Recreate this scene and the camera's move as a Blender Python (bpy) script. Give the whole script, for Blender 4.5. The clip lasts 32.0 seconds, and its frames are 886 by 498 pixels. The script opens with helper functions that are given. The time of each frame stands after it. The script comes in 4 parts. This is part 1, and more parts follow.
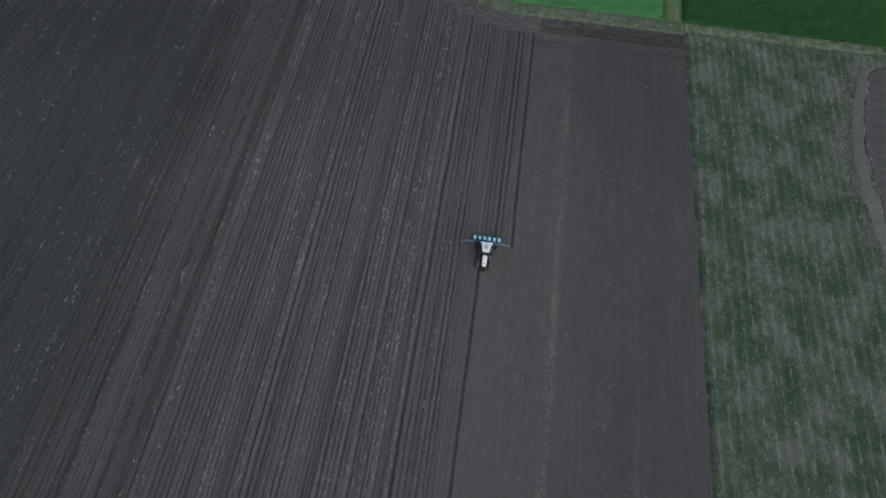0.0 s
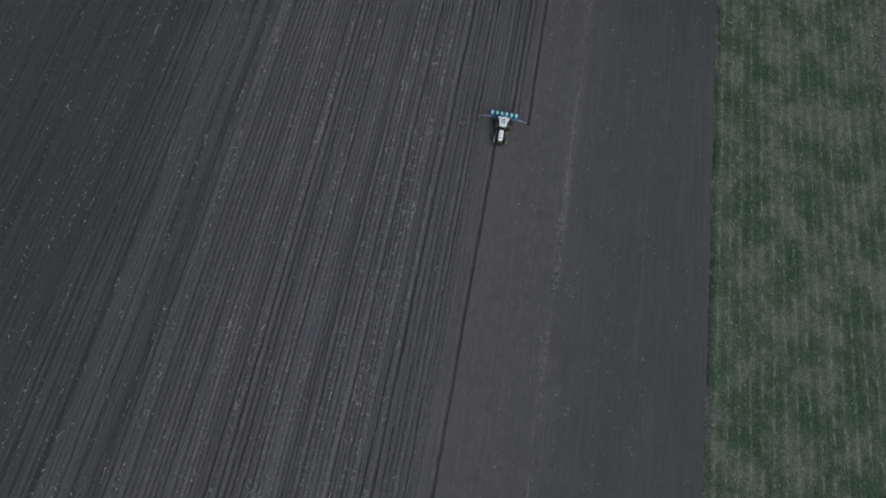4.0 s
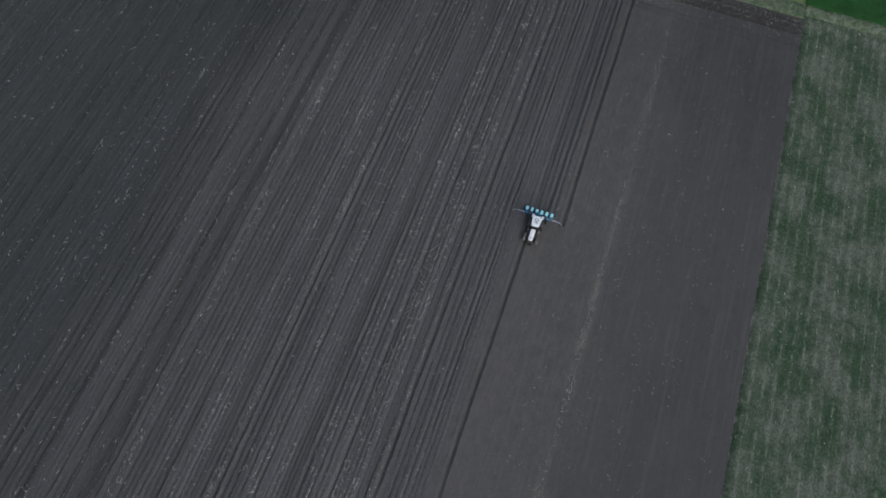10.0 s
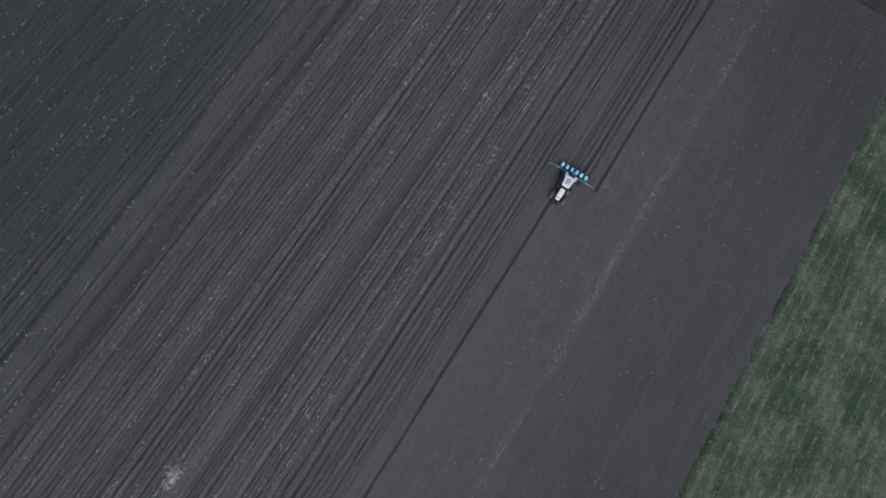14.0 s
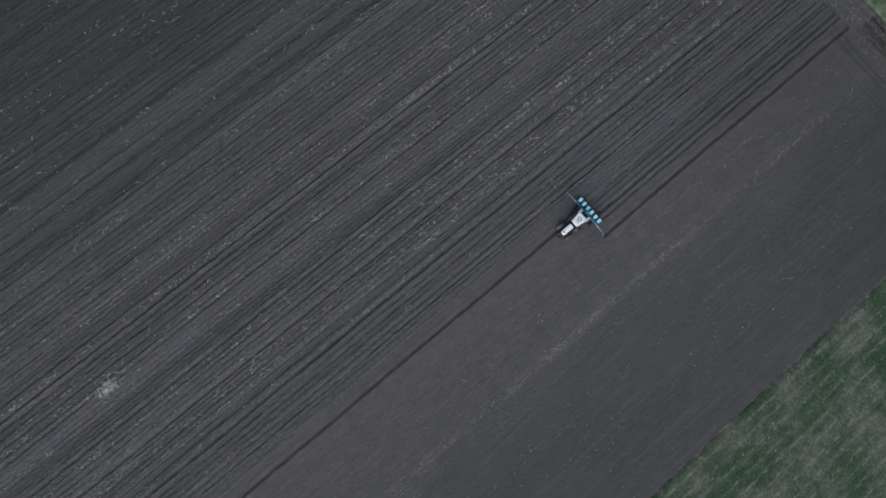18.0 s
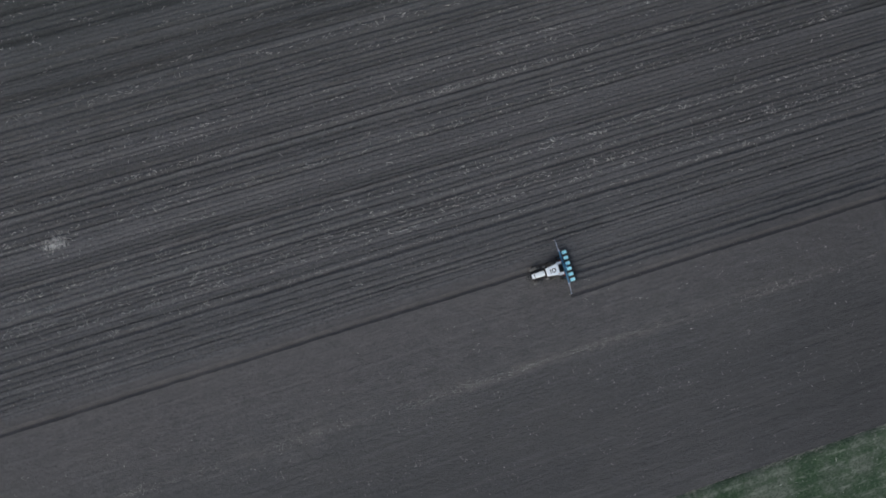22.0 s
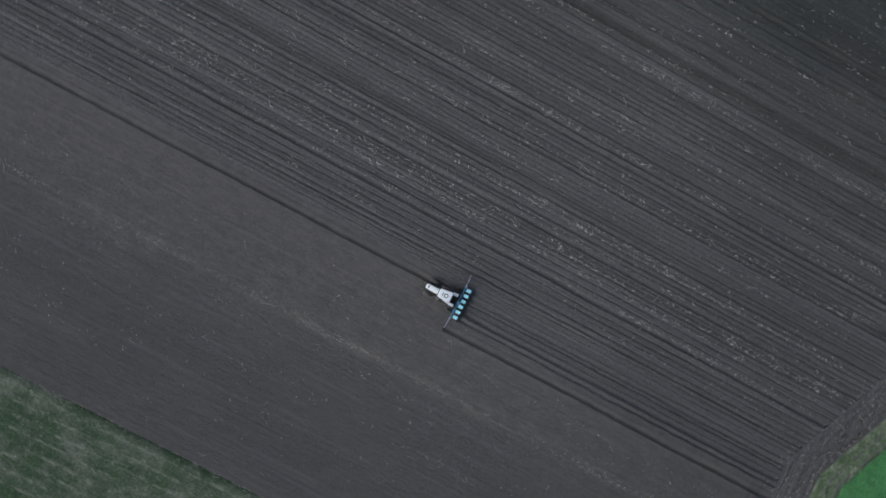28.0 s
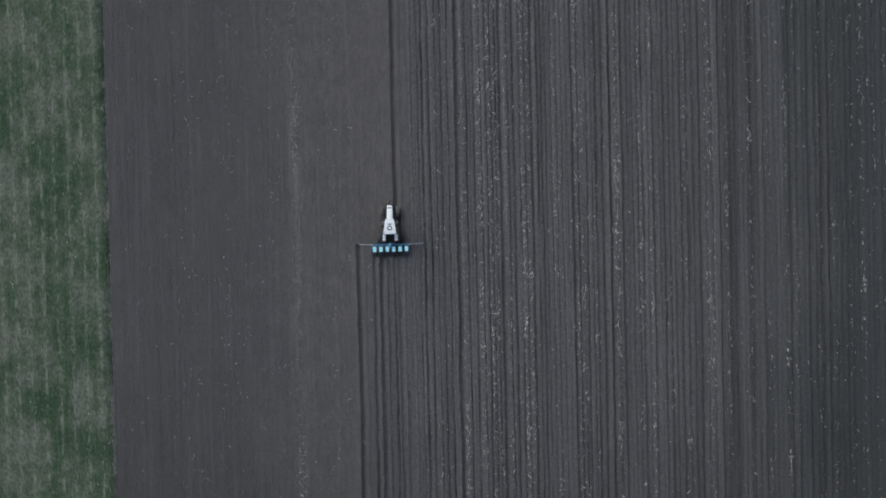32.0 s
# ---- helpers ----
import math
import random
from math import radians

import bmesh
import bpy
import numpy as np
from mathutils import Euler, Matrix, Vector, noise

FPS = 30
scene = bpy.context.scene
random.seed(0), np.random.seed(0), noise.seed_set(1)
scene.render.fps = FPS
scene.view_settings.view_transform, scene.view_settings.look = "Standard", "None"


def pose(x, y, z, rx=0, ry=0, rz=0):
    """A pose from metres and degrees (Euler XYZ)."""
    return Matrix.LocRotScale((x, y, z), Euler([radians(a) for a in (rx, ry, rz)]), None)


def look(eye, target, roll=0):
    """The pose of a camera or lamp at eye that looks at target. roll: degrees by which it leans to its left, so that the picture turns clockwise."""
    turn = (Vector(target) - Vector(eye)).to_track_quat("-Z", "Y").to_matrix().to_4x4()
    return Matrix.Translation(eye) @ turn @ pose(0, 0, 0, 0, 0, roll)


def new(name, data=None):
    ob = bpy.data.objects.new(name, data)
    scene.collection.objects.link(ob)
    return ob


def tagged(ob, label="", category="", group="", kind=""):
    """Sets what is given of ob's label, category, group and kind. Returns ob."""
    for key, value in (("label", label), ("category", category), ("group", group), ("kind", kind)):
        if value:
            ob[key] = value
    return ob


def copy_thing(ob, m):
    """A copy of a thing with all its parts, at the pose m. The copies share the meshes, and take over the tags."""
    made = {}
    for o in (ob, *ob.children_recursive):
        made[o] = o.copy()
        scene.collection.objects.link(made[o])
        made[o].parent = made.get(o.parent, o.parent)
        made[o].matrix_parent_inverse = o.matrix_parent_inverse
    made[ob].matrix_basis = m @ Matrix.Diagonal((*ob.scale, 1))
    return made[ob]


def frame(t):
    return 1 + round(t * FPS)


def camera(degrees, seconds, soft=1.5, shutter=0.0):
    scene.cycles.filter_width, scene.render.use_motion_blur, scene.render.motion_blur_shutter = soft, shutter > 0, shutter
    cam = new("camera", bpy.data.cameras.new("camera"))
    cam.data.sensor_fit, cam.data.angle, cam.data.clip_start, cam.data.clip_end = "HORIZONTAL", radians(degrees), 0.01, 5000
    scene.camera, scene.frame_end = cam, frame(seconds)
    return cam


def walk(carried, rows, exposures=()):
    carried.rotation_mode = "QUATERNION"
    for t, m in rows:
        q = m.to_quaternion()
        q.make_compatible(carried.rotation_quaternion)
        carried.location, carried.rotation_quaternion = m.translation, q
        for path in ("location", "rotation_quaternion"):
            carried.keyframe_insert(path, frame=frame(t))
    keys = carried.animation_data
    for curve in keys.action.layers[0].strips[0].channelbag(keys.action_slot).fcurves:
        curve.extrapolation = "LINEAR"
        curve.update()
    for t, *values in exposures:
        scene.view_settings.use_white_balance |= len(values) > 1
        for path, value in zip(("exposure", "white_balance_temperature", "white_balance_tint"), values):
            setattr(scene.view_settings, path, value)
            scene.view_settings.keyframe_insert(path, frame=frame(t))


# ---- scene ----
cam = camera(67.14, 32.0, soft=1.7, shutter=0.5)
walk(cam, [
    (0, pose(-1.79, -50.68, 82.75, 30.679, -1.817, 8.095)),
    (0.5, pose(-1.69, -53.79, 82.70, 29.539, -1.746, 8.585)),
    (1, pose(-1.58, -56.81, 82.67, 28.354, -1.706, 9.026)),
    (1.5, pose(-1.48, -58.52, 82.65, 27.210, -1.695, 9.391)),
    (2, pose(-1.39, -59.14, 82.64, 26.051, -1.698, 9.721)),
    (2.5, pose(-1.31, -58.95, 82.63, 24.909, -1.691, 9.927)),
    (3, pose(-1.25, -58.37, 82.62, 23.768, -1.690, 10.063)),
    (3.5, pose(-1.21, -57.38, 82.61, 22.610, -1.692, 10.274)),
    (5.5, pose(-1.10, -53.46, 82.56, 23.918, -1.604, 10.756)),
    (6, pose(-1.07, -52.47, 82.55, 23.995, -1.598, 11.469)),
    (6.5, pose(-1.03, -51.48, 82.55, 24.021, -1.622, 12.103)),
    (7, pose(-0.99, -50.49, 82.55, 24.040, -1.611, 12.701)),
    (7.5, pose(-0.94, -49.48, 82.55, 24.083, -1.611, 13.523)),
    (8, pose(-0.87, -48.46, 82.54, 24.108, -1.574, 14.393)),
    (8.5, pose(-0.79, -47.43, 82.54, 24.133, -1.582, 15.426)),
    (9, pose(-0.69, -46.40, 82.54, 24.160, -1.542, 16.895)),
    (9.5, pose(-0.60, -45.35, 82.54, 24.196, -1.522, 18.455)),
    (10, pose(-0.50, -44.32, 82.56, 23.955, -1.524, 19.581)),
    (10.5, pose(-0.41, -43.29, 82.57, 22.937, -1.536, 20.605)),
    (11, pose(-0.34, -42.28, 82.59, 21.642, -1.543, 21.866)),
    (11.5, pose(-0.30, -41.28, 82.62, 20.358, -1.556, 23.210)),
    (12, pose(-0.29, -40.29, 82.66, 19.067, -1.643, 24.918)),
    (12.5, pose(-0.30, -39.31, 82.71, 17.790, -1.751, 26.858)),
    (13, pose(-0.34, -38.33, 82.78, 16.480, -1.836, 28.893)),
    (13.5, pose(-0.40, -37.37, 82.86, 15.145, -1.974, 30.680)),
    (14, pose(-0.48, -36.41, 82.93, 13.811, -2.089, 32.594)),
    (14.5, pose(-0.57, -35.44, 82.97, 12.465, -2.166, 34.444)),
    (15, pose(-0.63, -34.46, 82.96, 11.061, -2.307, 35.911)),
    (15.5, pose(-0.66, -33.45, 82.84, 9.721, -2.364, 37.189)),
    (17.5, pose(-0.70, -29.34, 82.10, 9.097, -2.804, 47.553)),
    (18, pose(-0.71, -28.33, 81.96, 9.047, -2.870, 50.017)),
    (18.5, pose(-0.75, -27.34, 81.91, 9.034, -2.938, 52.677)),
    (19, pose(-0.80, -26.37, 81.90, 8.992, -2.992, 55.316)),
    (19.5, pose(-0.83, -25.39, 81.92, 8.967, -3.046, 57.869)),
    (20, pose(-0.83, -24.41, 81.93, 8.792, -3.133, 60.859)),
    (20.5, pose(-0.80, -23.43, 81.93, 8.009, -3.201, 63.865)),
    (21, pose(-0.76, -22.45, 81.94, 7.108, -3.265, 66.826)),
    (21.5, pose(-0.70, -21.47, 81.94, 6.193, -3.312, 69.764)),
    (22, pose(-0.64, -20.50, 81.93, 5.317, -3.373, 72.868)),
    (22.5, pose(-0.56, -19.53, 81.92, 4.424, -3.432, 76.003)),
    (23, pose(-0.47, -18.56, 81.90, 3.559, -3.489, 79.193)),
    (23.5, pose(-0.38, -17.60, 81.85, 2.725, -3.557, 82.277)),
    (24, pose(-0.28, -16.63, 81.79, 2.275, -3.651, 85.301)),
    (24.5, pose(-0.18, -15.66, 81.70, 2.339, -3.721, 88.466)),
    (25, pose(-0.09, -14.69, 81.56, 2.352, -3.804, 91.790)),
    (25.5, pose(-0.02, -13.72, 81.37, 2.362, -3.869, 95.936)),
    (27.5, pose(0.19, -9.78, 80.28, 1.895, -4.316, 112.166)),
    (28, pose(0.18, -8.78, 79.87, 1.722, -4.353, 117.926)),
    (28.5, pose(0.10, -7.77, 79.37, 1.437, -4.369, 124.562)),
    (29, pose(-0.04, -6.73, 78.76, 1.085, -4.363, 135.715)),
    (29.5, pose(-0.24, -5.68, 78.09, 0.725, -4.295, 146.990)),
    (30, pose(-0.49, -4.61, 77.37, 0.445, -4.235, 154.693)),
    (30.5, pose(-0.80, -3.52, 76.66, 0.089, -4.135, 160.929)),
    (31, pose(-1.15, -2.41, 75.98, -0.180, -3.887, 166.937)),
    (31.5, pose(-1.52, -1.31, 75.35, -0.379, -3.502, 172.849)),
    (32, pose(-1.91, -0.19, 74.75, -0.552, -3.017, 178.699)),
], exposures=[(0, -0.26), (2.5, -0.32), (6, -0.28), (9, -0.25), (13, -0.16), (20, -0.18), (29, -0.19), (29.6, -0.07), (32, -0.06)])

# ---- world, sky and sun: an even, dull overcast evening ----
world = bpy.data.worlds.new("overcast_sky")
scene.world = world
world.use_nodes = True
wn, wl = world.node_tree.nodes, world.node_tree.links
sky = wn.new("ShaderNodeTexSky")
sky.sky_type = "NISHITA"
sky.sun_disc = False
sky.sun_elevation, sky.sun_rotation = radians(38), radians(140)
sky.air_density, sky.dust_density, sky.ozone_density = 1.0, 4.0, 1.0
grey = wn.new("ShaderNodeHueSaturation")
grey.inputs["Saturation"].default_value = 0.72
wl.new(sky.outputs[0], grey.inputs["Color"])
wl.new(grey.outputs[0], wn["Background"].inputs["Color"])
wn["Background"].inputs["Strength"].default_value = 0.14
sun = new("sun", bpy.data.lights.new("sun", "SUN"))
sun.data.energy, sun.data.angle, sun.data.color = 0.9, radians(25), (0.87, 0.985, 1.0)
# azimuth 140 degrees, elevation 38 degrees
sun.matrix_world = look((0, 0, 120), (-60.5, 72.1, -0.5))


# ---- materials ----
class Mat:
    """A small builder of node materials on world-sized coordinates."""

    def __init__(self, name, rough=0.9, metal=0.0, spec=0.3):
        self.m = bpy.data.materials.new(name)
        self.m.use_nodes = True
        self.t = self.m.node_tree
        self.b = self.t.nodes["Principled BSDF"]
        self.b.inputs["Roughness"].default_value = rough
        self.b.inputs["Metallic"].default_value = metal
        self.b.inputs["Specular IOR Level"].default_value = spec

    def node(self, kind, **inputs):
        n = self.t.nodes.new(kind)
        for k, v in inputs.items():
            self.put(n.inputs[k], v)
        return n

    def put(self, sock, v):
        if isinstance(v, bpy.types.NodeSocket):
            self.t.links.new(v, sock)
        else:
            sock.default_value = v

    def place(self, sx=1.0, sy=1.0, sz=1.0, local=False):
        if local:
            src = self.node("ShaderNodeTexCoord").outputs["Object"]
        else:
            src = self.node("ShaderNodeNewGeometry").outputs["Position"]
        mp = self.node("ShaderNodeMapping")
        self.put(mp.inputs["Vector"], src)
        mp.inputs["Scale"].default_value = (sx, sy, sz)
        return mp.outputs[0]

    def noise(self, vec, scale, detail=4.0, rough=0.55, distort=0.0):
        n = self.node("ShaderNodeTexNoise")
        self.put(n.inputs["Vector"], vec)
        n.inputs["Scale"].default_value = scale
        n.inputs["Detail"].default_value = detail
        n.inputs["Roughness"].default_value = rough
        n.inputs["Distortion"].default_value = distort
        return n.outputs["Fac"]

    def ramp(self, fac, lo, hi, a=0.0, b=1.0):
        n = self.node("ShaderNodeMapRange")
        self.put(n.inputs["Value"], fac)
        for k, v in (("From Min", lo), ("From Max", hi), ("To Min", a), ("To Max", b)):
            n.inputs[k].default_value = v
        n.interpolation_type = "SMOOTHSTEP"
        return n.outputs["Result"]

    def mix(self, fac, a, b, kind="MIX"):
        n = self.node("ShaderNodeMix")
        n.data_type, n.blend_type = "RGBA", kind
        self.put(n.inputs[0], fac)
        for i, v in ((6, a), (7, b)):
            self.put(n.inputs[i], (*v, 1) if isinstance(v, tuple) else v)
        return n.outputs[2]

    def mul(self, a, b, op="MULTIPLY"):
        n = self.node("ShaderNodeMath")
        n.operation = op
        self.put(n.inputs[0], a)
        self.put(n.inputs[1], b)
        return n.outputs[0]

    def bump(self, h, strength, distance):
        n = self.node("ShaderNodeBump")
        self.put(n.inputs["Height"], h)
        n.inputs["Strength"].default_value = strength
        n.inputs["Distance"].default_value = distance
        self.t.links.new(n.outputs[0], self.b.inputs["Normal"])

    def colour(self, c):
        self.put(self.b.inputs["Base Color"], (*c, 1) if isinstance(c, tuple) else c)
        return self.m


def soil_material(name, dry, damp, streak, across, swath=False, rough=1.0):
    """Black earth: clods, damp and dry drifts, drawn-out streaks along the way of work (across: 0 for work along y, 1 along x)."""
    m = Mat(name, 0.95, 0.0, 0.15)
    flat = m.place()
    y = m.node("ShaderNodeSeparateXYZ")
    m.put(y.inputs[0], flat)
    drawn = m.place(1.0, 0.012, 1.0) if across == 0 else m.place(0.012, 1.0, 1.0)
    broad = m.ramp(m.noise(flat, 0.035, 3.0), 0.32, 0.68)
    lines = m.ramp(m.noise(drawn, 0.9, 5.0, 0.75), 0.38, 0.62)
    fine_lines = m.ramp(m.noise(drawn, 4.0 if swath else 3.2, 3.0, 0.7), 0.38, 0.64)
    crumb = m.ramp(m.noise(m.place(1.0, 0.55, 1.0) if across == 0 else flat, 2.6, 5.0, 0.8), 0.34, 0.68)
    grain = m.ramp(m.noise(flat, 6.5, 3.0, 0.8), 0.34, 0.70)
    pit = m.ramp(m.noise(flat, 8.0, 2.0, 0.7), 0.55, 0.72)
    clod = m.ramp(m.noise(flat, 4.5, 4.0, 0.8, 0.5), 0.56, 0.74)
    c = m.mix(m.mul(lines, streak), damp, dry)
    c = m.mix(m.mul(fine_lines, 0.55 * streak), c, tuple(0.80 * a for a in damp))
    c = m.mix(m.mul(broad, 0.30), c, tuple(0.85 * a + 0.15 * b for a, b in zip(damp, dry)))
    c = m.mix(m.mul(crumb, 0.45 * rough), c, tuple(0.70 * a for a in damp))
    c = m.mix(m.mul(grain, 0.45 * rough), c, tuple(1.28 * a for a in dry))
    c = m.mix(m.mul(clod, 0.45 * rough), c, tuple(1.55 * a for a in dry))
    c = m.mix(m.mul(pit, 0.40 * rough), c, tuple(0.50 * a for a in damp))
    sand = m.ramp(m.noise(flat, 3.6, 2.0, 0.6), 0.50, 0.68)
    c = m.mix(m.mul(sand, 0.36 if swath else 0.14), c, tuple(1.5 * a for a in dry))
    hole = m.ramp(m.noise(m.place(1.0, 0.8, 1.0), 3.1, 2.0, 0.6), 0.54, 0.70)
    c = m.mix(m.mul(hole, 0.34), c, tuple(0.55 * a for a in damp))
    if across == 0 and not swath:
        x = m.node("ShaderNodeSeparateXYZ")
        m.put(x.inputs[0], flat)
        band = m.ramp(m.noise(m.place(1.0, 0.004, 1.0), 0.42, 3.0, 0.65), 0.40, 0.60)
        c = m.mix(m.mul(band, 0.22), c, tuple(0.72 * a for a in damp))
        wet = m.ramp(m.mul(x.outputs[0], m.mul(m.noise(flat, 0.05, 3.0), 22.0), "ADD"), -48.0, -16.0, 1.0, 0.0)
        c = m.mix(m.mul(wet, 0.62), c, (0.0300, 0.0385, 0.0405))
        chaff = m.mul(m.ramp(m.noise(m.place(1.0, 0.10, 1.0), 2.4, 5.0, 0.8), 0.56, 0.76), m.ramp(m.noise(m.place(1.0, 0.02, 1.0), 0.45, 3.0, 0.6), 0.44, 0.62))
        c = m.mix(m.mul(chaff, 0.36), c, (0.24, 0.235, 0.23))
    if swath:
        x = m.node("ShaderNodeSeparateXYZ")
        m.put(x.inputs[0], flat)
        thin = m.ramp(m.noise(m.place(0.6, 0.10, 1.0), 1.0, 5.0, 0.7), 0.40, 0.74)
        worn = m.ramp(m.noise(m.place(0.6, 0.05, 1.0), 1.0, 5.0, 0.7), 0.32, 0.60)
        sway = m.mul(m.mul(m.noise(m.place(0.0, 0.06, 1.0), 1.0, 2.0), 0.5, "SUBTRACT"), 1.2)
        # old swath, two faint wheel lines and the trodden rim along the grass
        for at, half, force, tone in ((10.4, 1.15, 1.0, (0.195, 0.188, 0.178)), (9.4, 2.2, 0.30, (0.135, 0.130, 0.126)), (21.6, 0.36, 0.50, (0.170, 0.165, 0.163)),
                                      (26.2, 0.8, 0.25, (0.125, 0.122, 0.120)), (30.1, 0.6, 0.70, (0.185, 0.175, 0.178))):
            off = m.mul(m.mul(m.mul(x.outputs[0], sway, "ADD"), at, "SUBTRACT"), 1.0, "ABSOLUTE")
            c = m.mix(m.mul(m.mul(m.ramp(off, 0.0, half, 1.0, 0.0), thin if half > 0.5 else worn), force), c, tone)
        dry_side = m.ramp(m.mul(x.outputs[0], m.mul(m.noise(flat, 0.10, 3.0), 8.0), "ADD"), 5.0, 20.0, 1.0, 0.0)
        c = m.mix(m.mul(dry_side, 0.45), c, (0.123, 0.115, 0.120))
        # shade of the headland's cross furrows, painted as broken dark bands
        cross_shade = m.ramp(m.noise(m.place(0.12, 1.0, 1.0), 1.0, 4.0, 0.7), 0.30, 0.55)
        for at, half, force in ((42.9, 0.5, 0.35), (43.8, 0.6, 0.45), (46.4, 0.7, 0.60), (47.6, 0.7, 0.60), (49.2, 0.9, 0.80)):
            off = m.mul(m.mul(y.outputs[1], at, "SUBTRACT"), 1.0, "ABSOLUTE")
            c = m.mix(m.mul(m.mul(m.ramp(off, 0.0, half, 1.0, 0.0), cross_shade), force), c, (0.030, 0.031, 0.034))
        damp_side = m.ramp(m.mul(x.outputs[0], m.mul(m.noise(flat, 0.08, 3.0), 9.0), "ADD"), 11.0, 24.0)
        c = m.mix(m.mul(damp_side, 0.68), c, tuple(0.84 * a for a in damp))
        mottle = m.ramp(m.noise(flat, 0.45, 5.0, 0.7), 0.35, 0.7)
        c = m.mix(m.mul(mottle, 0.34), c, tuple(0.74 * a for a in damp))
        dapple = m.ramp(m.noise(m.place(1.0, 0.35, 1.0), 1.7, 4.0, 0.8), 0.36, 0.66)
        c = m.mix(m.mul(dapple, 0.30), c, tuple(0.62 * a for a in damp))
        tine = m.ramp(m.noise(m.place(1.0, 0.03, 1.0), 2.0, 4.0, 0.7), 0.50, 0.66)
        c = m.mix(m.mul(tine, 0.17), c, tuple(1.35 * a for a in dry))
        cloud = m.ramp(m.noise(m.place(1.0, 0.45, 1.0), 0.16, 4.0, 0.6, 0.6), 0.42, 0.70)
        c = m.mix(m.mul(cloud, 0.22), c, (0.110, 0.108, 0.108))
    # the soil is moister towards the headland
    moist = m.ramp(m.mul(y.outputs[1], m.mul(m.noise(flat, 0.06, 3.0), 16.0), "ADD"), 14.0, 44.0)
    c = m.mix(m.mul(moist, 0.20), c, (0.010, 0.012, 0.013))
    h = m.mul(m.noise(flat, 5.0, 6.0, 0.75), m.mul(crumb, -0.5), "ADD")
    m.bump(h, 1.0, 0.065 * rough)
    return m.colour(c)


DRY, DAMP = (0.146, 0.147, 0.155), (0.063, 0.0645, 0.0695)
MAT_ROWS = soil_material("soil_of_rows", DRY, DAMP, 0.85, 0)
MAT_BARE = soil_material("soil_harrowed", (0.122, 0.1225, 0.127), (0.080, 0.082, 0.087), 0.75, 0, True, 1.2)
MAT_HEAD = soil_material("soil_of_headland", DRY, DAMP, 0.85, 1)
MAT_LANE = soil_material("dirt_of_lane", (0.190, 0.196, 0.192), (0.135, 0.140, 0.136), 0.7, 1)


def sward_material(name, green, deep, pale, pale_lo, pale_hi, stretch, patch, drill=0.0):
    """Grass: deep and fresh green, with pale thin patches and drill lines."""
    m = Mat(name, 0.9, 0.0, 0.2)
    flat, drawn = m.place(), m.place(1.0, stretch, 1.0)
    patches = m.ramp(m.noise(drawn, patch, 10.0, 0.72), pale_lo, pale_hi)
    speck = m.ramp(m.noise(m.place(1.0, 0.5, 1.0), 1.6, 5.0, 0.75), 0.38, 0.66)
    lines = m.ramp(m.noise(m.place(1.0, 0.05, 1.0), 1.9, 3.0, 0.6), 0.46, 0.66)
    tone = m.ramp(m.noise(flat, 0.4, 5.0, 0.7), 0.3, 0.7)
    leaf = m.ramp(m.noise(m.place(1.0, 0.7, 1.0), 4.2, 3.0, 0.7), 0.46, 0.62)
    dead = m.ramp(m.noise(m.place(1.0, 0.7, 1.0), 3.3, 4.0, 0.75), 0.52, 0.68)
    c = m.mix(tone, deep, green)
    c = m.mix(m.mul(lines, 0.26), c, pale)
    c = m.mix(m.mul(patches, 0.72), c, pale)
    c = m.mix(m.mul(speck, 0.36), c, deep)
    c = m.mix(m.mul(dead, 0.46), c, tuple(1.3 * a for a in pale))
    c = m.mix(m.mul(leaf, 0.52), c, tuple(0.66 * a for a in deep))
    if drill:
        # pale wisps standing in drill lines, a stride and a half apart
        x = m.node("ShaderNodeSeparateXYZ")
        m.put(x.inputs[0], flat)
        waver = m.mul(m.noise(m.place(0.4, 0.12, 1.0), 1.0, 5.0, 0.7), 3.2)
        comb = m.mul(m.mul(m.mul(x.outputs[0], 2 * math.pi / 1.45), waver, "ADD"), 0.0, "SINE")
        broken = m.ramp(m.noise(m.place(1.0, 0.35, 1.0), 1.9, 6.0, 0.8), 0.46, 0.62)
        c = m.mix(m.mul(m.mul(m.ramp(comb, 0.5, 1.0), broken), drill), c, tuple(1.3 * a for a in pale))
        c = m.mix(m.mul(m.ramp(comb, -0.2, -1.0), 0.30 * drill), c, deep)
    m.bump(m.noise(flat, 6.0, 5.0, 0.7), 0.7, 0.07)
    return m.colour(c)


MAT_GRASS = sward_material("thin_grass", (0.045, 0.085, 0.043), (0.026, 0.055, 0.030), (0.168, 0.182, 0.160), 0.41, 0.61, 0.75, 0.21, 0.58)
MAT_MARGIN = sward_material("margin_grass", (0.096, 0.148, 0.082), (0.062, 0.104, 0.056), (0.27, 0.295, 0.245), 0.42, 0.64, 1.0, 0.7)
MAT_DEAD = sward_material("dead_grass", (0.165, 0.172, 0.150), (0.11, 0.12, 0.10), (0.28, 0.28, 0.26), 0.35, 0.6, 1.0, 0.4)
MAT_CROP = sward_material("young_crop", (0.062, 0.215, 0.076), (0.045, 0.160, 0.064), (0.110, 0.250, 0.105), 0.55, 0.80, 1.0, 0.10)
MAT_DARK_CROP = sward_material("dense_crop", (0.019, 0.084, 0.021), (0.014, 0.063, 0.017), (0.036, 0.104, 0.034), 0.58, 0.82, 0.5, 0.10)
MAT_BALK = sward_material("balk_grass", (0.085, 0.150, 0.062), (0.062, 0.118, 0.050), (0.150, 0.175, 0.105), 0.46, 0.70, 0.3, 0.4)
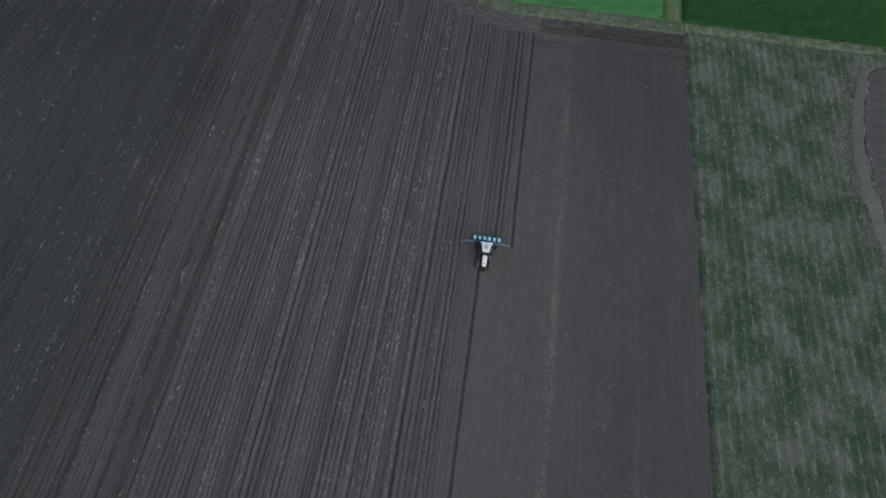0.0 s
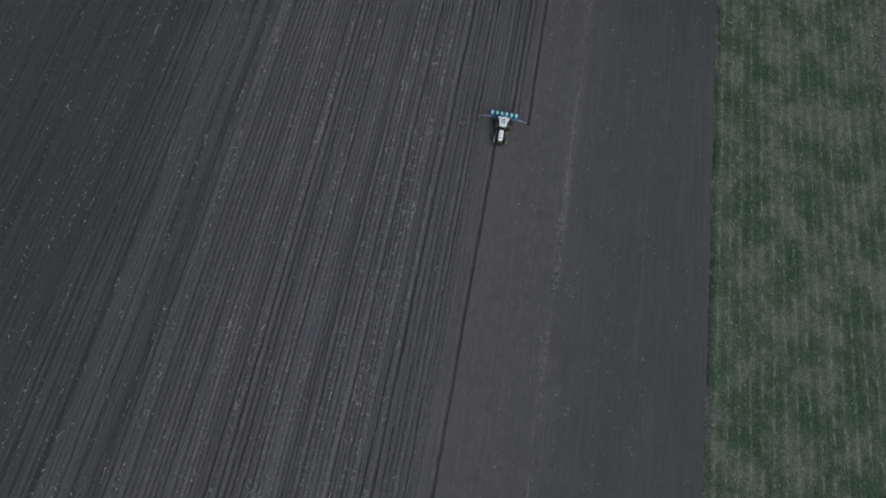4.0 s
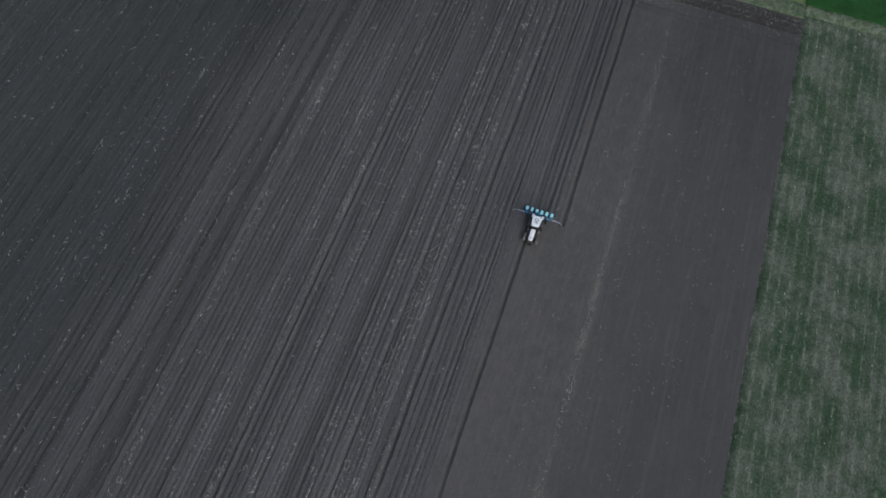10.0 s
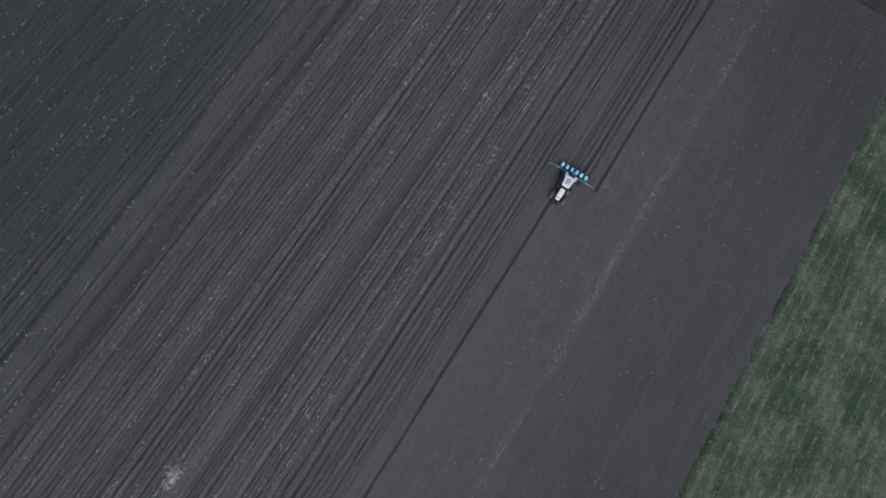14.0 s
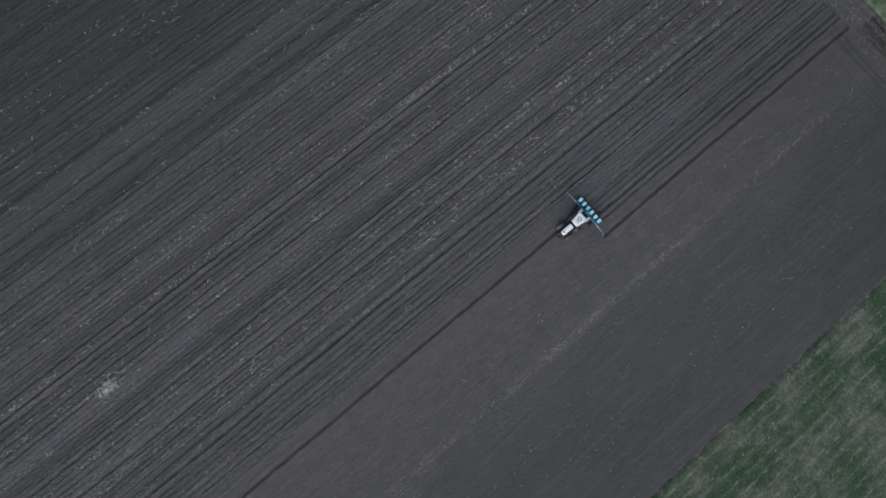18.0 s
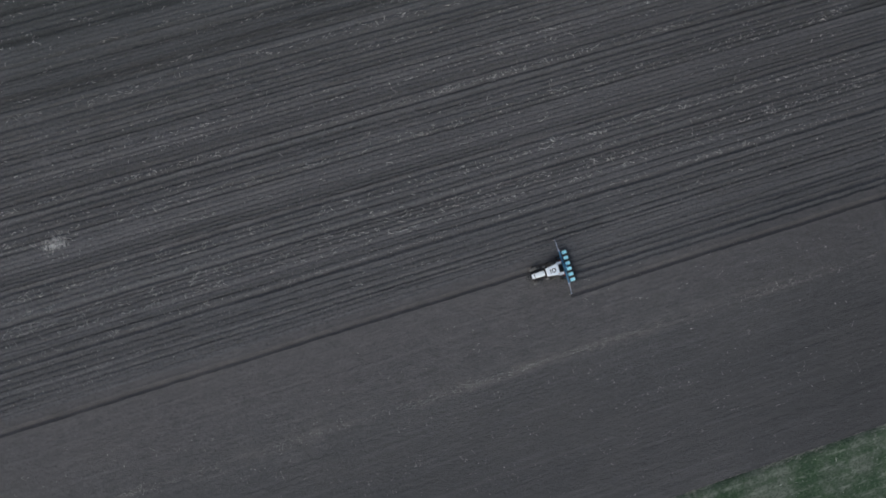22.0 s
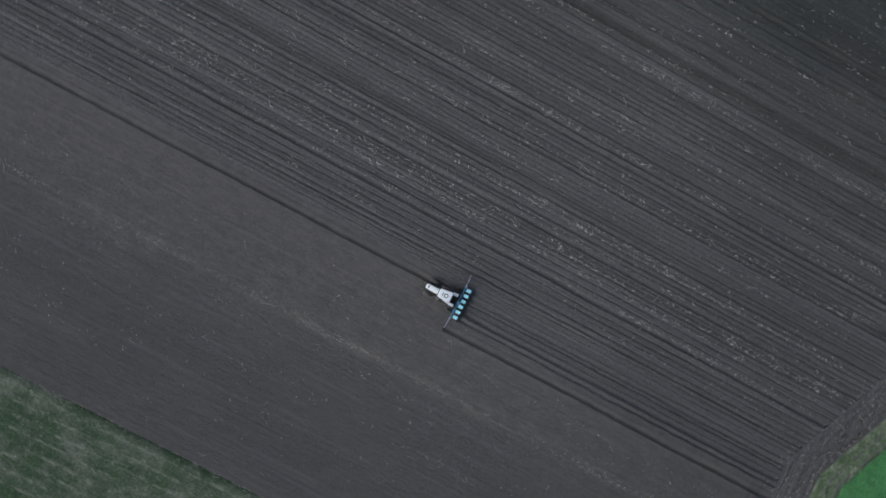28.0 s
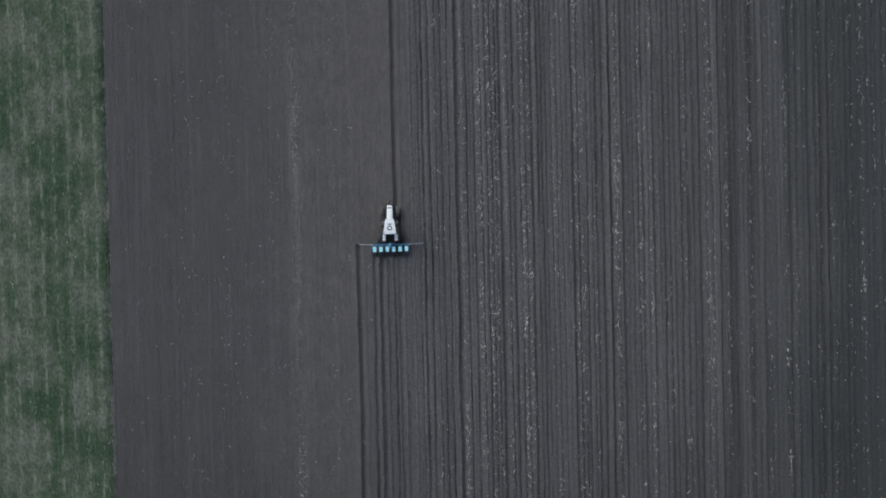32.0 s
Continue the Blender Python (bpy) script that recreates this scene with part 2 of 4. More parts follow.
MAT_LAND = sward_material("far_land", (0.05, 0.09, 0.04), (0.04, 0.07, 0.035), (0.10, 0.10, 0.075), 0.45, 0.6, 1.0, 0.01)


def stalk_material():
    m = Mat("bleached_stalks", 0.8, 0.0, 0.2)
    isl = m.node("ShaderNodeNewGeometry").outputs["Random Per Island"]
    c = m.mix(isl, (0.48, 0.475, 0.47), (0.88, 0.88, 0.87))
    c = m.mix(m.mul(m.noise(m.place(), 14.0, 3.0), 0.25), c, (0.26, 0.25, 0.235))
    return m.colour(c)


def clod_material():
    m = Mat("soil_clods", 0.95, 0.0, 0.15)
    isl = m.node("ShaderNodeNewGeometry").outputs["Random Per Island"]
    c = m.mix(isl, (0.048, 0.044, 0.046), (0.100, 0.093, 0.093))
    m.bump(m.noise(m.place(), 20.0, 4.0), 0.8, 0.03)
    return m.colour(c)


MAT_STALK, MAT_CLOD = stalk_material(), clod_material()


def paint(name, colour, rough=0.4, dust=0.25, metal=0.0, dusty=(0.20, 0.17, 0.14)):
    """Painted metal or plastic with dust and small scuffs."""
    m = Mat(name, rough, metal, 0.5)
    o = m.place(local=True)
    d = m.ramp(m.noise(o, 2.2, 5.0, 0.7), 0.42, 0.75)
    s = m.ramp(m.noise(o, 17.0, 4.0, 0.7), 0.58, 0.72)
    c = m.mix(m.mul(d, dust), colour, dusty)
    c = m.mix(m.mul(s, 0.25), c, tuple(0.55 * a for a in colour))
    m.put(m.b.inputs["Roughness"], m.ramp(d, 0, 1, rough, min(1.0, rough + 0.35)))
    m.bump(m.noise(o, 30.0, 3.0), 0.12, 0.01)
    return m.colour(c)


MAT_WHITE = paint("white_paint", (0.76, 0.81, 0.86), 0.3, 0.07, 0.0, (0.24, 0.235, 0.23))
MAT_ROOF = paint("pale_grey_roof", (0.73, 0.79, 0.86), 0.4, 0.10, 0.0, (0.24, 0.24, 0.24))
MAT_BLACK = paint("black_paint", (0.018, 0.018, 0.020), 0.4, 0.25)
MAT_BLUE = paint("light_blue_paint", (0.12, 0.46, 0.62), 0.4, 0.12)
MAT_LID = paint("pale_blue_plastic", (0.34, 0.72, 0.86), 0.45, 0.10)
MAT_FRAME = paint("blue_frame_paint", (0.05, 0.20, 0.36), 0.4, 0.28)
MAT_ARM = paint("dull_blue_arm_paint", (0.36, 0.42, 0.58), 0.45, 0.25)
MAT_STEEL = paint("worn_steel", (0.32, 0.31, 0.30), 0.45, 0.35, 0.7)
MAT_TYRE = paint("dusty_rubber", (0.030, 0.030, 0.031), 0.85, 0.55, 0.0, (0.17, 0.165, 0.16))
MAT_DUSTY_TYRE = paint("earthy_rubber", (0.085, 0.085, 0.086), 0.9, 0.9, 0.0, (0.22, 0.22, 0.225))
MAT_RIM = paint("grey_rim_paint", (0.42, 0.43, 0.44), 0.45, 0.35)
MAT_ORANGE = paint("amber_plastic", (0.75, 0.26, 0.03), 0.25, 0.1)
MAT_RED = paint("red_plastic", (0.45, 0.02, 0.02), 0.3, 0.1)


def glass_material():
    m = Mat("cab_glass", 0.05, 0.0, 0.5)
    m.b.inputs["Transmission Weight"].default_value = 1.0
    m.b.inputs["IOR"].default_value = 1.45
    return m.colour((0.55, 0.62, 0.62))


MAT_GLASS = glass_material()


# ---- building helpers ----
def mesh_from(name, verts, faces, mat, smooth=False):
    me = bpy.data.meshes.new(name)
    me.from_pydata(verts, [], faces)
    me.materials.append(mat)
    if smooth:
        me.polygons.foreach_set("use_smooth", [True] * len(me.polygons))
    me.update()
    return me


def part(name, bm, material, parent, label=""):
    me = bpy.data.meshes.new(name)
    bmesh.ops.recalc_face_normals(bm, faces=bm.faces)
    bm.to_mesh(me)
    bm.free()
    me.materials.append(material)
    ob = new(name, me)
    ob.parent = parent
    if label:
        tagged(ob, label)
    return ob


def box(bm, size, at, bevel=0.0, turn=None, taper=(1.0, 1.0), shift=(0.0, 0.0)):
    """A bevelled box; taper and shift act on its top."""
    r = bmesh.ops.create_cube(bm, size=1.0)
    vs = r["verts"]
    for v in vs:
        v.co = Vector((v.co.x * size[0], v.co.y * size[1], v.co.z * size[2]))
        if v.co.z > 0:
            v.co.x, v.co.y = v.co.x * taper[0] + shift[0], v.co.y * taper[1] + shift[1]
    if bevel:
        es = list({e for v in vs for e in v.link_edges})
        r = bmesh.ops.bevel(bm, geom=es, offset=bevel, segments=2, profile=0.6, affect="EDGES")
        vs = list({v for f in r["faces"] for v in f.verts} | {v for v in vs if v.is_valid})
    m = Matrix.Translation(at) @ (turn if turn else Matrix())
    bmesh.ops.transform(bm, matrix=m, verts=vs)
    return bm


def rod(bm, a, b, r, r2=None, seg=10):
    a, b = Vector(a), Vector(b)
    q = (b - a).to_track_quat("Z", "Y").to_matrix().to_4x4()
    m = Matrix.Translation((a + b) / 2) @ q
    bmesh.ops.create_cone(bm, cap_ends=True, segments=seg, radius1=r, radius2=r if r2 is None else r2, depth=(b - a).length, matrix=m)
    return bm


def lathe(bm, profile, seg=28, axis="X", caps=True):
    """Turn (along, radius) pairs about an axis through the origin."""
    rings = []
    for s, r in profile:
        ring = []
        for k in range(seg):
            a = 2 * math.pi * k / seg
            p = (s, r * math.cos(a), r * math.sin(a)) if axis == "X" else (r * math.cos(a), r * math.sin(a), s)
            ring.append(bm.verts.new(p))
        rings.append(ring)
    for r0, r1 in zip(rings, rings[1:]):
        for k in range(seg):
            bm.faces.new((r0[k], r0[(k + 1) % seg], r1[(k + 1) % seg], r1[k]))
    for ring in (rings[0], rings[-1]) if caps else ():
        bm.faces.new(ring)
    return bm


def shifted(bm, m):
    bmesh.ops.transform(bm, matrix=m, verts=bm.verts)
    return bm


# ---- the land ----
NEAR, FAR = -100.0, 45.5          # the drilled rows along y
EDGE_X = 30.65                    # where the bare soil meets the grass
HEAD_Y = 39.5                     # where the headland begins on the harrowed side
END_Y = 50.0                      # outer end of the headland
CROP_Y = 53.2                     # where the green crops begin
rng = np.random.default_rng(7)


def wander(n, step, amount, r):
    """A soft random line of n values."""
    k = max(2, int(n / step) + 2)
    return np.interp(np.arange(n) / step, np.arange(k), r.normal(0, amount, k))


def skirted(g):
    """The same sheet with an upright rim down to the ground."""
    g = np.concatenate([g[:1], g, g[-1:]], 0)
    g = np.concatenate([g[:, :1], g, g[:, -1:]], 1)
    g[0, :, 2] = g[-1, :, 2] = g[:, 0, 2] = g[:, -1, 2] = -1.1
    return g


def furrowed(name, furrows, lo, hi, v0, v1, step, place, mat, seed, fill=0.35, fresh=1.0, uneven=1.0):
    """A sheet of soil with furrows: (where, half width, depth) each; place(u, v) gives x and y; a skirt closes its rim."""
    r = np.random.default_rng(seed)
    vs = np.linspace(v0, v1, int((v1 - v0) / step) + 2)
    n = len(vs)
    cols = []
    shape = ((-2.2, 0.10), (-1.5, 0.14), (-0.75, -0.60), (0.0, -1.0), (0.75, -0.64), (1.5, 0.14), (2.2, 0.09))
    inside = sorted(f for f in furrows if lo + 0.2 < f[0] < hi - 0.2)
    marks = []
    for w, half, deep in inside:
        bend = wander(n, 16, 0.03, r) + wander(n, 2, 0.022, r)
        steady = uneven * (0.5 if deep > 0.26 else 1.0)
        strength = np.clip(1 + steady * (wander(n, 9, 0.24, r) + wander(n, 2, 0.24, r) + r.normal(0, 0.20, n)), 0.1, 2.0)
        for s, z in shape:
            cols.append((w + s * half, bend + r.normal(0, 0.014, n), z * deep * strength + r.normal(0, 0.012 * fresh, n)))
        marks.append((w - 2.5 * half, w + 2.5 * half))
    for u in np.linspace(lo, hi, int((hi - lo) / fill) + 2):
        rim = u < lo + 1e-6 or u > hi - 1e-6
        if rim or all(not a < u < b for a, b in marks):
            cols.append((u, 0.0 if rim else wander(n, 6, 0.03, r), np.zeros(n) if rim else wander(n, 14, 0.036, r) * fresh + r.normal(0.0, 0.020, n) * fresh))
    cols.sort(key=lambda c: c[0])
    grid = np.zeros((len(cols), n, 3))
    for i, (u, bend, z) in enumerate(cols):
        x, y = place(u + bend, vs)
        grid[i, :, 0], grid[i, :, 1], grid[i, :, 2] = x, y, z
    grid, n = skirted(grid), n + 2
    verts = grid.reshape(-1, 3).tolist()
    i, j = np.meshgrid(np.arange(len(cols) + 1), np.arange(n - 1), indexing="ij")
    a = (i * n + j).ravel()
    faces = np.stack([a, a + n, a + n + 1, a + 1], 1)
    ax = (np.array(place(1.0, 0.0)) - np.array(place(0.0, 0.0))), (np.array(place(0.0, 1.0)) - np.array(place(0.0, 0.0)))
    if ax[0][0] * ax[1][1] - ax[0][1] * ax[1][0] < 0:
        faces = faces[:, ::-1]
    return new(name, mesh_from(name, verts, faces.tolist(), mat))


def along_y(u, v):
    return u + 0 * v, v + 0 * u


def lift(x):
    """The field's end bends away beyond the drilled strip."""
    return 0.45 * np.maximum(0.0, -2.0 - x)


def along_rows(u, v):
    return u + 0 * v, v + lift(u) * np.clip((v - 20.0) / (FAR - 20.0), 0.0, 1.0)


def lane_edge(y):
    """The lane's near side: it bows towards the grass and away again."""
    return 56.2 + 0.006 * (y - 21.0) ** 2 + 0.06 * np.sin(1.1 * y) + 0.05 * np.sin(2.7 * y + 1.0)


# Furrows of the rows already sown, by how strong they are; the deep ones are wheel and marker lines.
MIDDLE = (-4.7, -6.1, -6.8, -8.83, -9.7, -10.5, -11.1, -13.6, -14.2, -14.9, -15.5, -17.4, -17.85, -28.9, -31.4, -32.05, -32.6, -34.75, -37.0, -47.0, -50.7, -51.5, -52.9, -56.0)
CLEAR = (-3.95, -20.87, -21.5, -22.5, -23.6, -24.3, -26.65, -30.2, -33.4, -34.1, -35.6, -37.95, -41.6, -43.1, -46.2, -48.4, -52.15, -53.6)
DEEP = (-7.8, -12.7, -16.35, -25.25, -39.0, -49.9)


def far_depth(u):
    """The older rows are cut deeper."""
    return float(np.interp(-u, (16.0, 42.0), (0.88, 1.6)))


rows = []
for places, half, deep in ((MIDDLE, (0.12, 0.17), (0.12, 0.18)), (CLEAR, (0.16, 0.21), (0.18, 0.25)), (DEEP, (0.25, 0.30), (0.33, 0.38))):
    for u in places:
        rows.append((u, rng.uniform(*half) * far_depth(u) ** 0.4, rng.uniform(*deep) * far_depth(u)))
# shallow drill lines fill the gaps between them
edges = sorted((-2.2, -57.0) + MIDDLE + CLEAR + DEEP, reverse=True)
for a, b in zip(edges, edges[1:]):
    n = int((a - b) / 0.52)
    for k in range(1, n):
        rows.append((a + (b - a) * k / n + rng.normal(0, 0.04), rng.uniform(0.09, 0.13), rng.uniform(0.05, 0.11)))
rows.sort(key=lambda f: -f[0])
u, k = -57.3, 0
while u > -138:
    half, deep = ((0.19, 0.25), (0.36, 0.46)) if k % 5 in (0, 2) else ((0.12, 0.17), (0.18, 0.28))
    rows.append((u, rng.uniform(*half), rng.uniform(*deep)))
    u -= rng.choice((0.66, 0.7, 0.74, 0.8, 1.0, 1.3))
    k += 1
field_rows = furrowed("field_sown", rows, -140.0, -2.1, NEAR, FAR, 0.45, along_rows, MAT_ROWS, 11, fill=0.24)
tagged(field_rows, "dark ploughed soil drilled in long straight rows", "field", kind="structure")

# The strip that is being drilled: behind the planter, and still smooth in front of it.
fresh = [(1.78, 0.20, 0.20), (0.92, 0.30, 0.32), (0.30, 0.10, 0.05), (-0.46, 0.14, 0.13), (-1.08, 0.28, 0.17), (-1.74, 0.12, 0.08)]
strip_done = furrowed("field_strip_drilled", fresh, -2.1, 2.1, 0.9, FAR, 0.4, along_y, MAT_ROWS, 12, fill=0.25, uneven=0.6)
tagged(strip_done, "freshly drilled strip of dark soil behind the planter", "field", kind="structure")
strip_open = furrowed("field_strip_open", [(-0.77, 0.27, 0.31)], -2.1, 2.1, NEAR, 0.9, 0.4, along_y, MAT_BARE, 13, fill=0.3, fresh=0.3, uneven=0.4)
tagged(strip_open, "smooth soil ahead of the tractor with one marker furrow", "field", kind="structure")

# The harrowed part, with the marker furrow only behind the planter's arm.
marked = furrowed("field_marker_strip", [(3.45, 0.28, 0.32)], 2.1, 4.8, -0.1, FAR, 0.4, along_y, MAT_BARE, 14, fill=0.3, fresh=0.3, uneven=0.4)
tagged(marked, "harrowed soil with the new marker furrow", "field", kind="structure")
unmarked = furrowed("field_harrowed_edge", [], 2.1, 4.8, NEAR, -0.1, 0.9, along_y, MAT_BARE, 15, fill=0.3, fresh=0.3)
tagged(unmarked, "smooth harrowed dark soil", "field", kind="structure")
faint = [(rng.uniform(6, 30), rng.uniform(0.10, 0.22), rng.uniform(0.008, 0.022)) for _ in range(12)]
bare = furrowed("field_harrowed", faint, 4.8, EDGE_X, NEAR, HEAD_Y, 0.9, along_y, MAT_BARE, 16, fill=0.3, fresh=0.3)
tagged(bare, "smooth harrowed dark grey soil with faint tine lines", "field", kind="structure")


# The headland, worked across the ends of the rows: shallow beside the drilled rows, deeper at the corner.
def corner_head(u, v):
    return v + 0 * u, HEAD_Y + u + 0 * v


def row_head(u, v):
    return v + 0 * u, FAR + u + lift(v)


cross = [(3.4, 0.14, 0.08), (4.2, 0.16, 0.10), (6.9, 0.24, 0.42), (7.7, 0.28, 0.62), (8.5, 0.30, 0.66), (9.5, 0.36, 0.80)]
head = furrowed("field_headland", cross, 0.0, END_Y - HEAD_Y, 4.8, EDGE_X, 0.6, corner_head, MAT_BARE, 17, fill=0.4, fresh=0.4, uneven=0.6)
tagged(head, "headland soil worked across the row ends", "field", kind="structure")
cross = [(0.8, 0.16, 0.12), (1.7, 0.16, 0.16), (2.6, 0.24, 0.34), (3.8, 0.28, 0.42)]
ends = furrowed("field_row_ends", cross, 0.0, END_Y - FAR, -140.0, 4.8, 0.6, row_head, MAT_HEAD, 18, fill=0.35, fresh=1.2)
tagged(ends, "straw-strewn headland across the ends of the drilled rows", "field", kind="structure")


def rolling(name, x0, x1, y0, y1, step, mat, seed, z=0.0, rough=0.03, bend=None, lifted=False, ragged=0.0):
    """A gently uneven sheet, with ragged long sides where asked for."""
    r = np.random.default_rng(seed)
    xs, ys = np.linspace(x0, x1, max(3, int((x1 - x0) / step))), np.linspace(y0, y1, max(3, int((y1 - y0) / step)))
    g = np.zeros((len(xs), len(ys), 3))
    g[..., 0], g[..., 1] = xs[:, None], ys[None, :]
    if bend:
        g[..., 0] += bend(g[..., 1])
    if lifted:
        g[..., 1] += lift(g[..., 0])
    if ragged:
        # the sides wander in and out, and the sheet runs out to a blunt tongue at its far end
        slow = np.interp(ys, np.arange(y0, y1 + 6, 2.3), r.normal(0, ragged, len(np.arange(y0, y1 + 6, 2.3))))
        g[0, :, 0] += slow + np.abs(r.normal(0, 0.5 * ragged, len(ys)))
        g[1, :, 0] += 0.6 * slow
        end = np.clip((ys - (y1 - 4.0)) / 4.0, 0.0, 1.0) ** 2
        g[..., 0] += (x1 - x0) * end[None, :] * (0.8 - 0.8 * np.linspace(0, 1, len(xs)))[:, None] * min(1.0, 3.0 / (x1 - x0))
        g[:, -1, 1] += r.normal(0, ragged, len(xs))
    g[..., 2] = z + r.normal(0, rough, g.shape[:2])
    g = skirted(g)
    n = len(ys) + 2
    i, j = np.meshgrid(np.arange(len(xs) + 1), np.arange(n - 1), indexing="ij")
    a = (i * n + j).ravel()
    return new(name, mesh_from(name, g.reshape(-1, 3).tolist(), np.stack([a, a + n, a + n + 1, a + 1], 1).tolist(), mat, True))


ground = new("ground", mesh_from("ground", [(-2500, -2500, -1.1), (2500, -2500, -1.1), (2500, 2500, -1.1), (-2500, 2500, -1.1)], [(0, 1, 2, 3)], MAT_LAND))
tagged(ground, "open farmland reaching to the horizon", "ground", kind="structure")
tagged(rolling("grass_strip", EDGE_X, 75.0, NEAR, END_Y + 1.4, 0.9, MAT_GRASS, 21, 0.03, 0.015), "patchy green and straw-grey grass beside the bare soil", "grass", kind="structure")
tagged(rolling("lane", 0.3, 3.2, -60.0, END_Y - 2.2, 0.45, MAT_LANE, 22, 0.07, 0.012, lane_edge, ragged=0.30), "pale trodden dirt lane beside the grass", "lane", kind="structure")
tagged(rolling("field_beyond_lane", 2.6, 40.0, -60.0, END_Y - 2.2, 0.6, MAT_HEAD, 23, 0.09, 0.02, lane_edge, ragged=0.28), "dark worked soil beyond the lane", "field", kind="structure")
tagged(rolling("margin_verge", -140.0, EDGE_X, END_Y, CROP_Y, 0.6, MAT_MARGIN, 24, 0.03, 0.05, lifted=True), "rough dry grass verge along the field end", "verge", kind="structure")
tagged(rolling("corner_verge", EDGE_X, 100.0, END_Y + 0.7, CROP_Y, 0.6, MAT_MARGIN, 25, 0.08, 0.03), "rough mixed grass verge at the field corner", "verge", kind="structure")
for k, y in enumerate((END_Y + 1.2, END_Y + 2.5)):
    tagged(rolling("track_rut", -60.0, 27.0, y, y + 0.45, 0.35, MAT_LANE, 30 + k, 0.06, 0.02, lifted=True), "pale wheel rut trodden into the verge", "track", kind="structure")
tagged(rolling("crop_young", -140.0, 27.0, CROP_Y, 130.0, 1.2, MAT_CROP, 26, 0.10, 0.05, lifted=True), "fresh green young crop beyond the verge", "crop", kind="structure")
tagged(rolling("crop_dense", 30.6, 130.0, CROP_Y - 0.1, 130.0, 1.2, MAT_DARK_CROP, 27, 0.16, 0.05), "dense dark green crop beyond the verge", "crop", kind="structure")
tagged(rolling("crop_balk", 27.0, 30.6, CROP_Y, 130.0, 0.8, MAT_BALK, 28, 0.06, 0.04), "thin yellowish balk between two crops", "verge", kind="structure")


# ---- the tractor: it drives towards -y; its planter's beam stands at y = 0 ----
def tagged_empty(name, label, category, at=(0, 0, 0), group=""):
    ob = new(name)
    ob.location = at
    return tagged(ob, label, category, group)


def tyre_mesh(radius, width, lugs, rim):
    """A lugged tyre about the x axis."""
    bm = bmesh.new()
    h = width / 2
    lathe(bm, [(-h * 0.8, rim), (-h, rim + 0.08), (-h * 0.98, radius * 0.86), (-h * 0.8, radius * 0.955), (-h * 0.4, radius * 0.965),
               (h * 0.4, radius * 0.965), (h * 0.8, radius * 0.955), (h * 0.98, radius * 0.86), (h, rim + 0.08), (h * 0.8, rim)], 36)
    for k in range(lugs):
        for side in (-1, 1):
            a = 2 * math.pi * (k + (0.5 if side > 0 else 0.0)) / lugs
            m = Matrix.Rotation(a, 4, "X") @ Matrix.Translation((side * h * 0.48, 0, radius * 0.972)) @ Matrix.Rotation(side * radians(38), 4, "Z")
            box(bm, (h * 1.05, 0.045, 0.055), (0, 0, 0), 0.0, m)
    return bm


def rim_mesh(radius, width):
    bm = bmesh.new()
    h = width / 2
    lathe(bm, [(-h * 0.75, radius), (-h * 0.72, radius * 0.93), (-h * 0.2, radius * 0.85), (-h * 0.1, radius * 0.35), (h * 0.15, radius * 0.28),
               (h * 0.15, radius * 0.2), (h * 0.3, radius * 0.2), (h * 0.72, radius * 0.93), (h * 0.75, radius)], 28)
    return bm


def add_wheel(name, parent, at, radius, width, rim, lugs, mat, label):
    hub = new(name)
    hub.parent, hub.location = parent, at
    tagged(hub, label)
    part("tyre", tyre_mesh(radius, width, lugs, rim), mat, hub)
    part("rim", rim_mesh(rim + 0.01, width * 0.9), MAT_RIM, hub, "grey steel rim")
    side = 1 if at[0] > 0 else -1
    for k in range(8):
        a = 2 * math.pi * k / 8
        y, z = rim * 0.28 * math.cos(a), rim * 0.28 * math.sin(a)
        part("wheel_bolt", rod(bmesh.new(), (side * width * 0.02, y, z), (side * width * 0.12, y, z), 0.02, seg=6), MAT_STEEL, hub)


tractor = tagged_empty("tractor", "white farm tractor with a pale cab roof, standing on dark soil", "tractor")
# Chassis
bm = bmesh.new()
box(bm, (0.50, 1.5, 0.46), (0, -1.75, 0.78), 0.05)
box(bm, (0.42, 1.9, 0.40), (0, -3.40, 0.80), 0.05)
box(bm, (0.62, 0.42, 0.50), (0, -1.15, 0.86), 0.06)
part("chassis", bm, MAT_BLACK, tractor, "black cast transmission and chassis")
bm = bmesh.new()
rod(bm, (-0.82, -1.25, 0.86), (0.82, -1.25, 0.86), 0.13)
part("rear_axle", bm, MAT_BLACK, tractor)
bm = bmesh.new()
rod(bm, (-0.85, -3.68, 0.60), (0.85, -3.68, 0.60), 0.08)
box(bm, (0.34, 0.30, 0.30), (0, -3.68, 0.62), 0.04)
part("front_axle", bm, MAT_BLACK, tractor)
# Wheels
for s in (-1, 1):
    add_wheel("rear_wheel", tractor, (s * 0.84, -1.25, 0.84), 0.84, 0.46, 0.47, 18, MAT_TYRE, "large black lugged rear wheel")
    add_wheel("front_wheel", tractor, (s * 0.86, -3.68, 0.60), 0.60, 0.38, 0.33, 16, MAT_DUSTY_TYRE, "earth-covered front wheel")
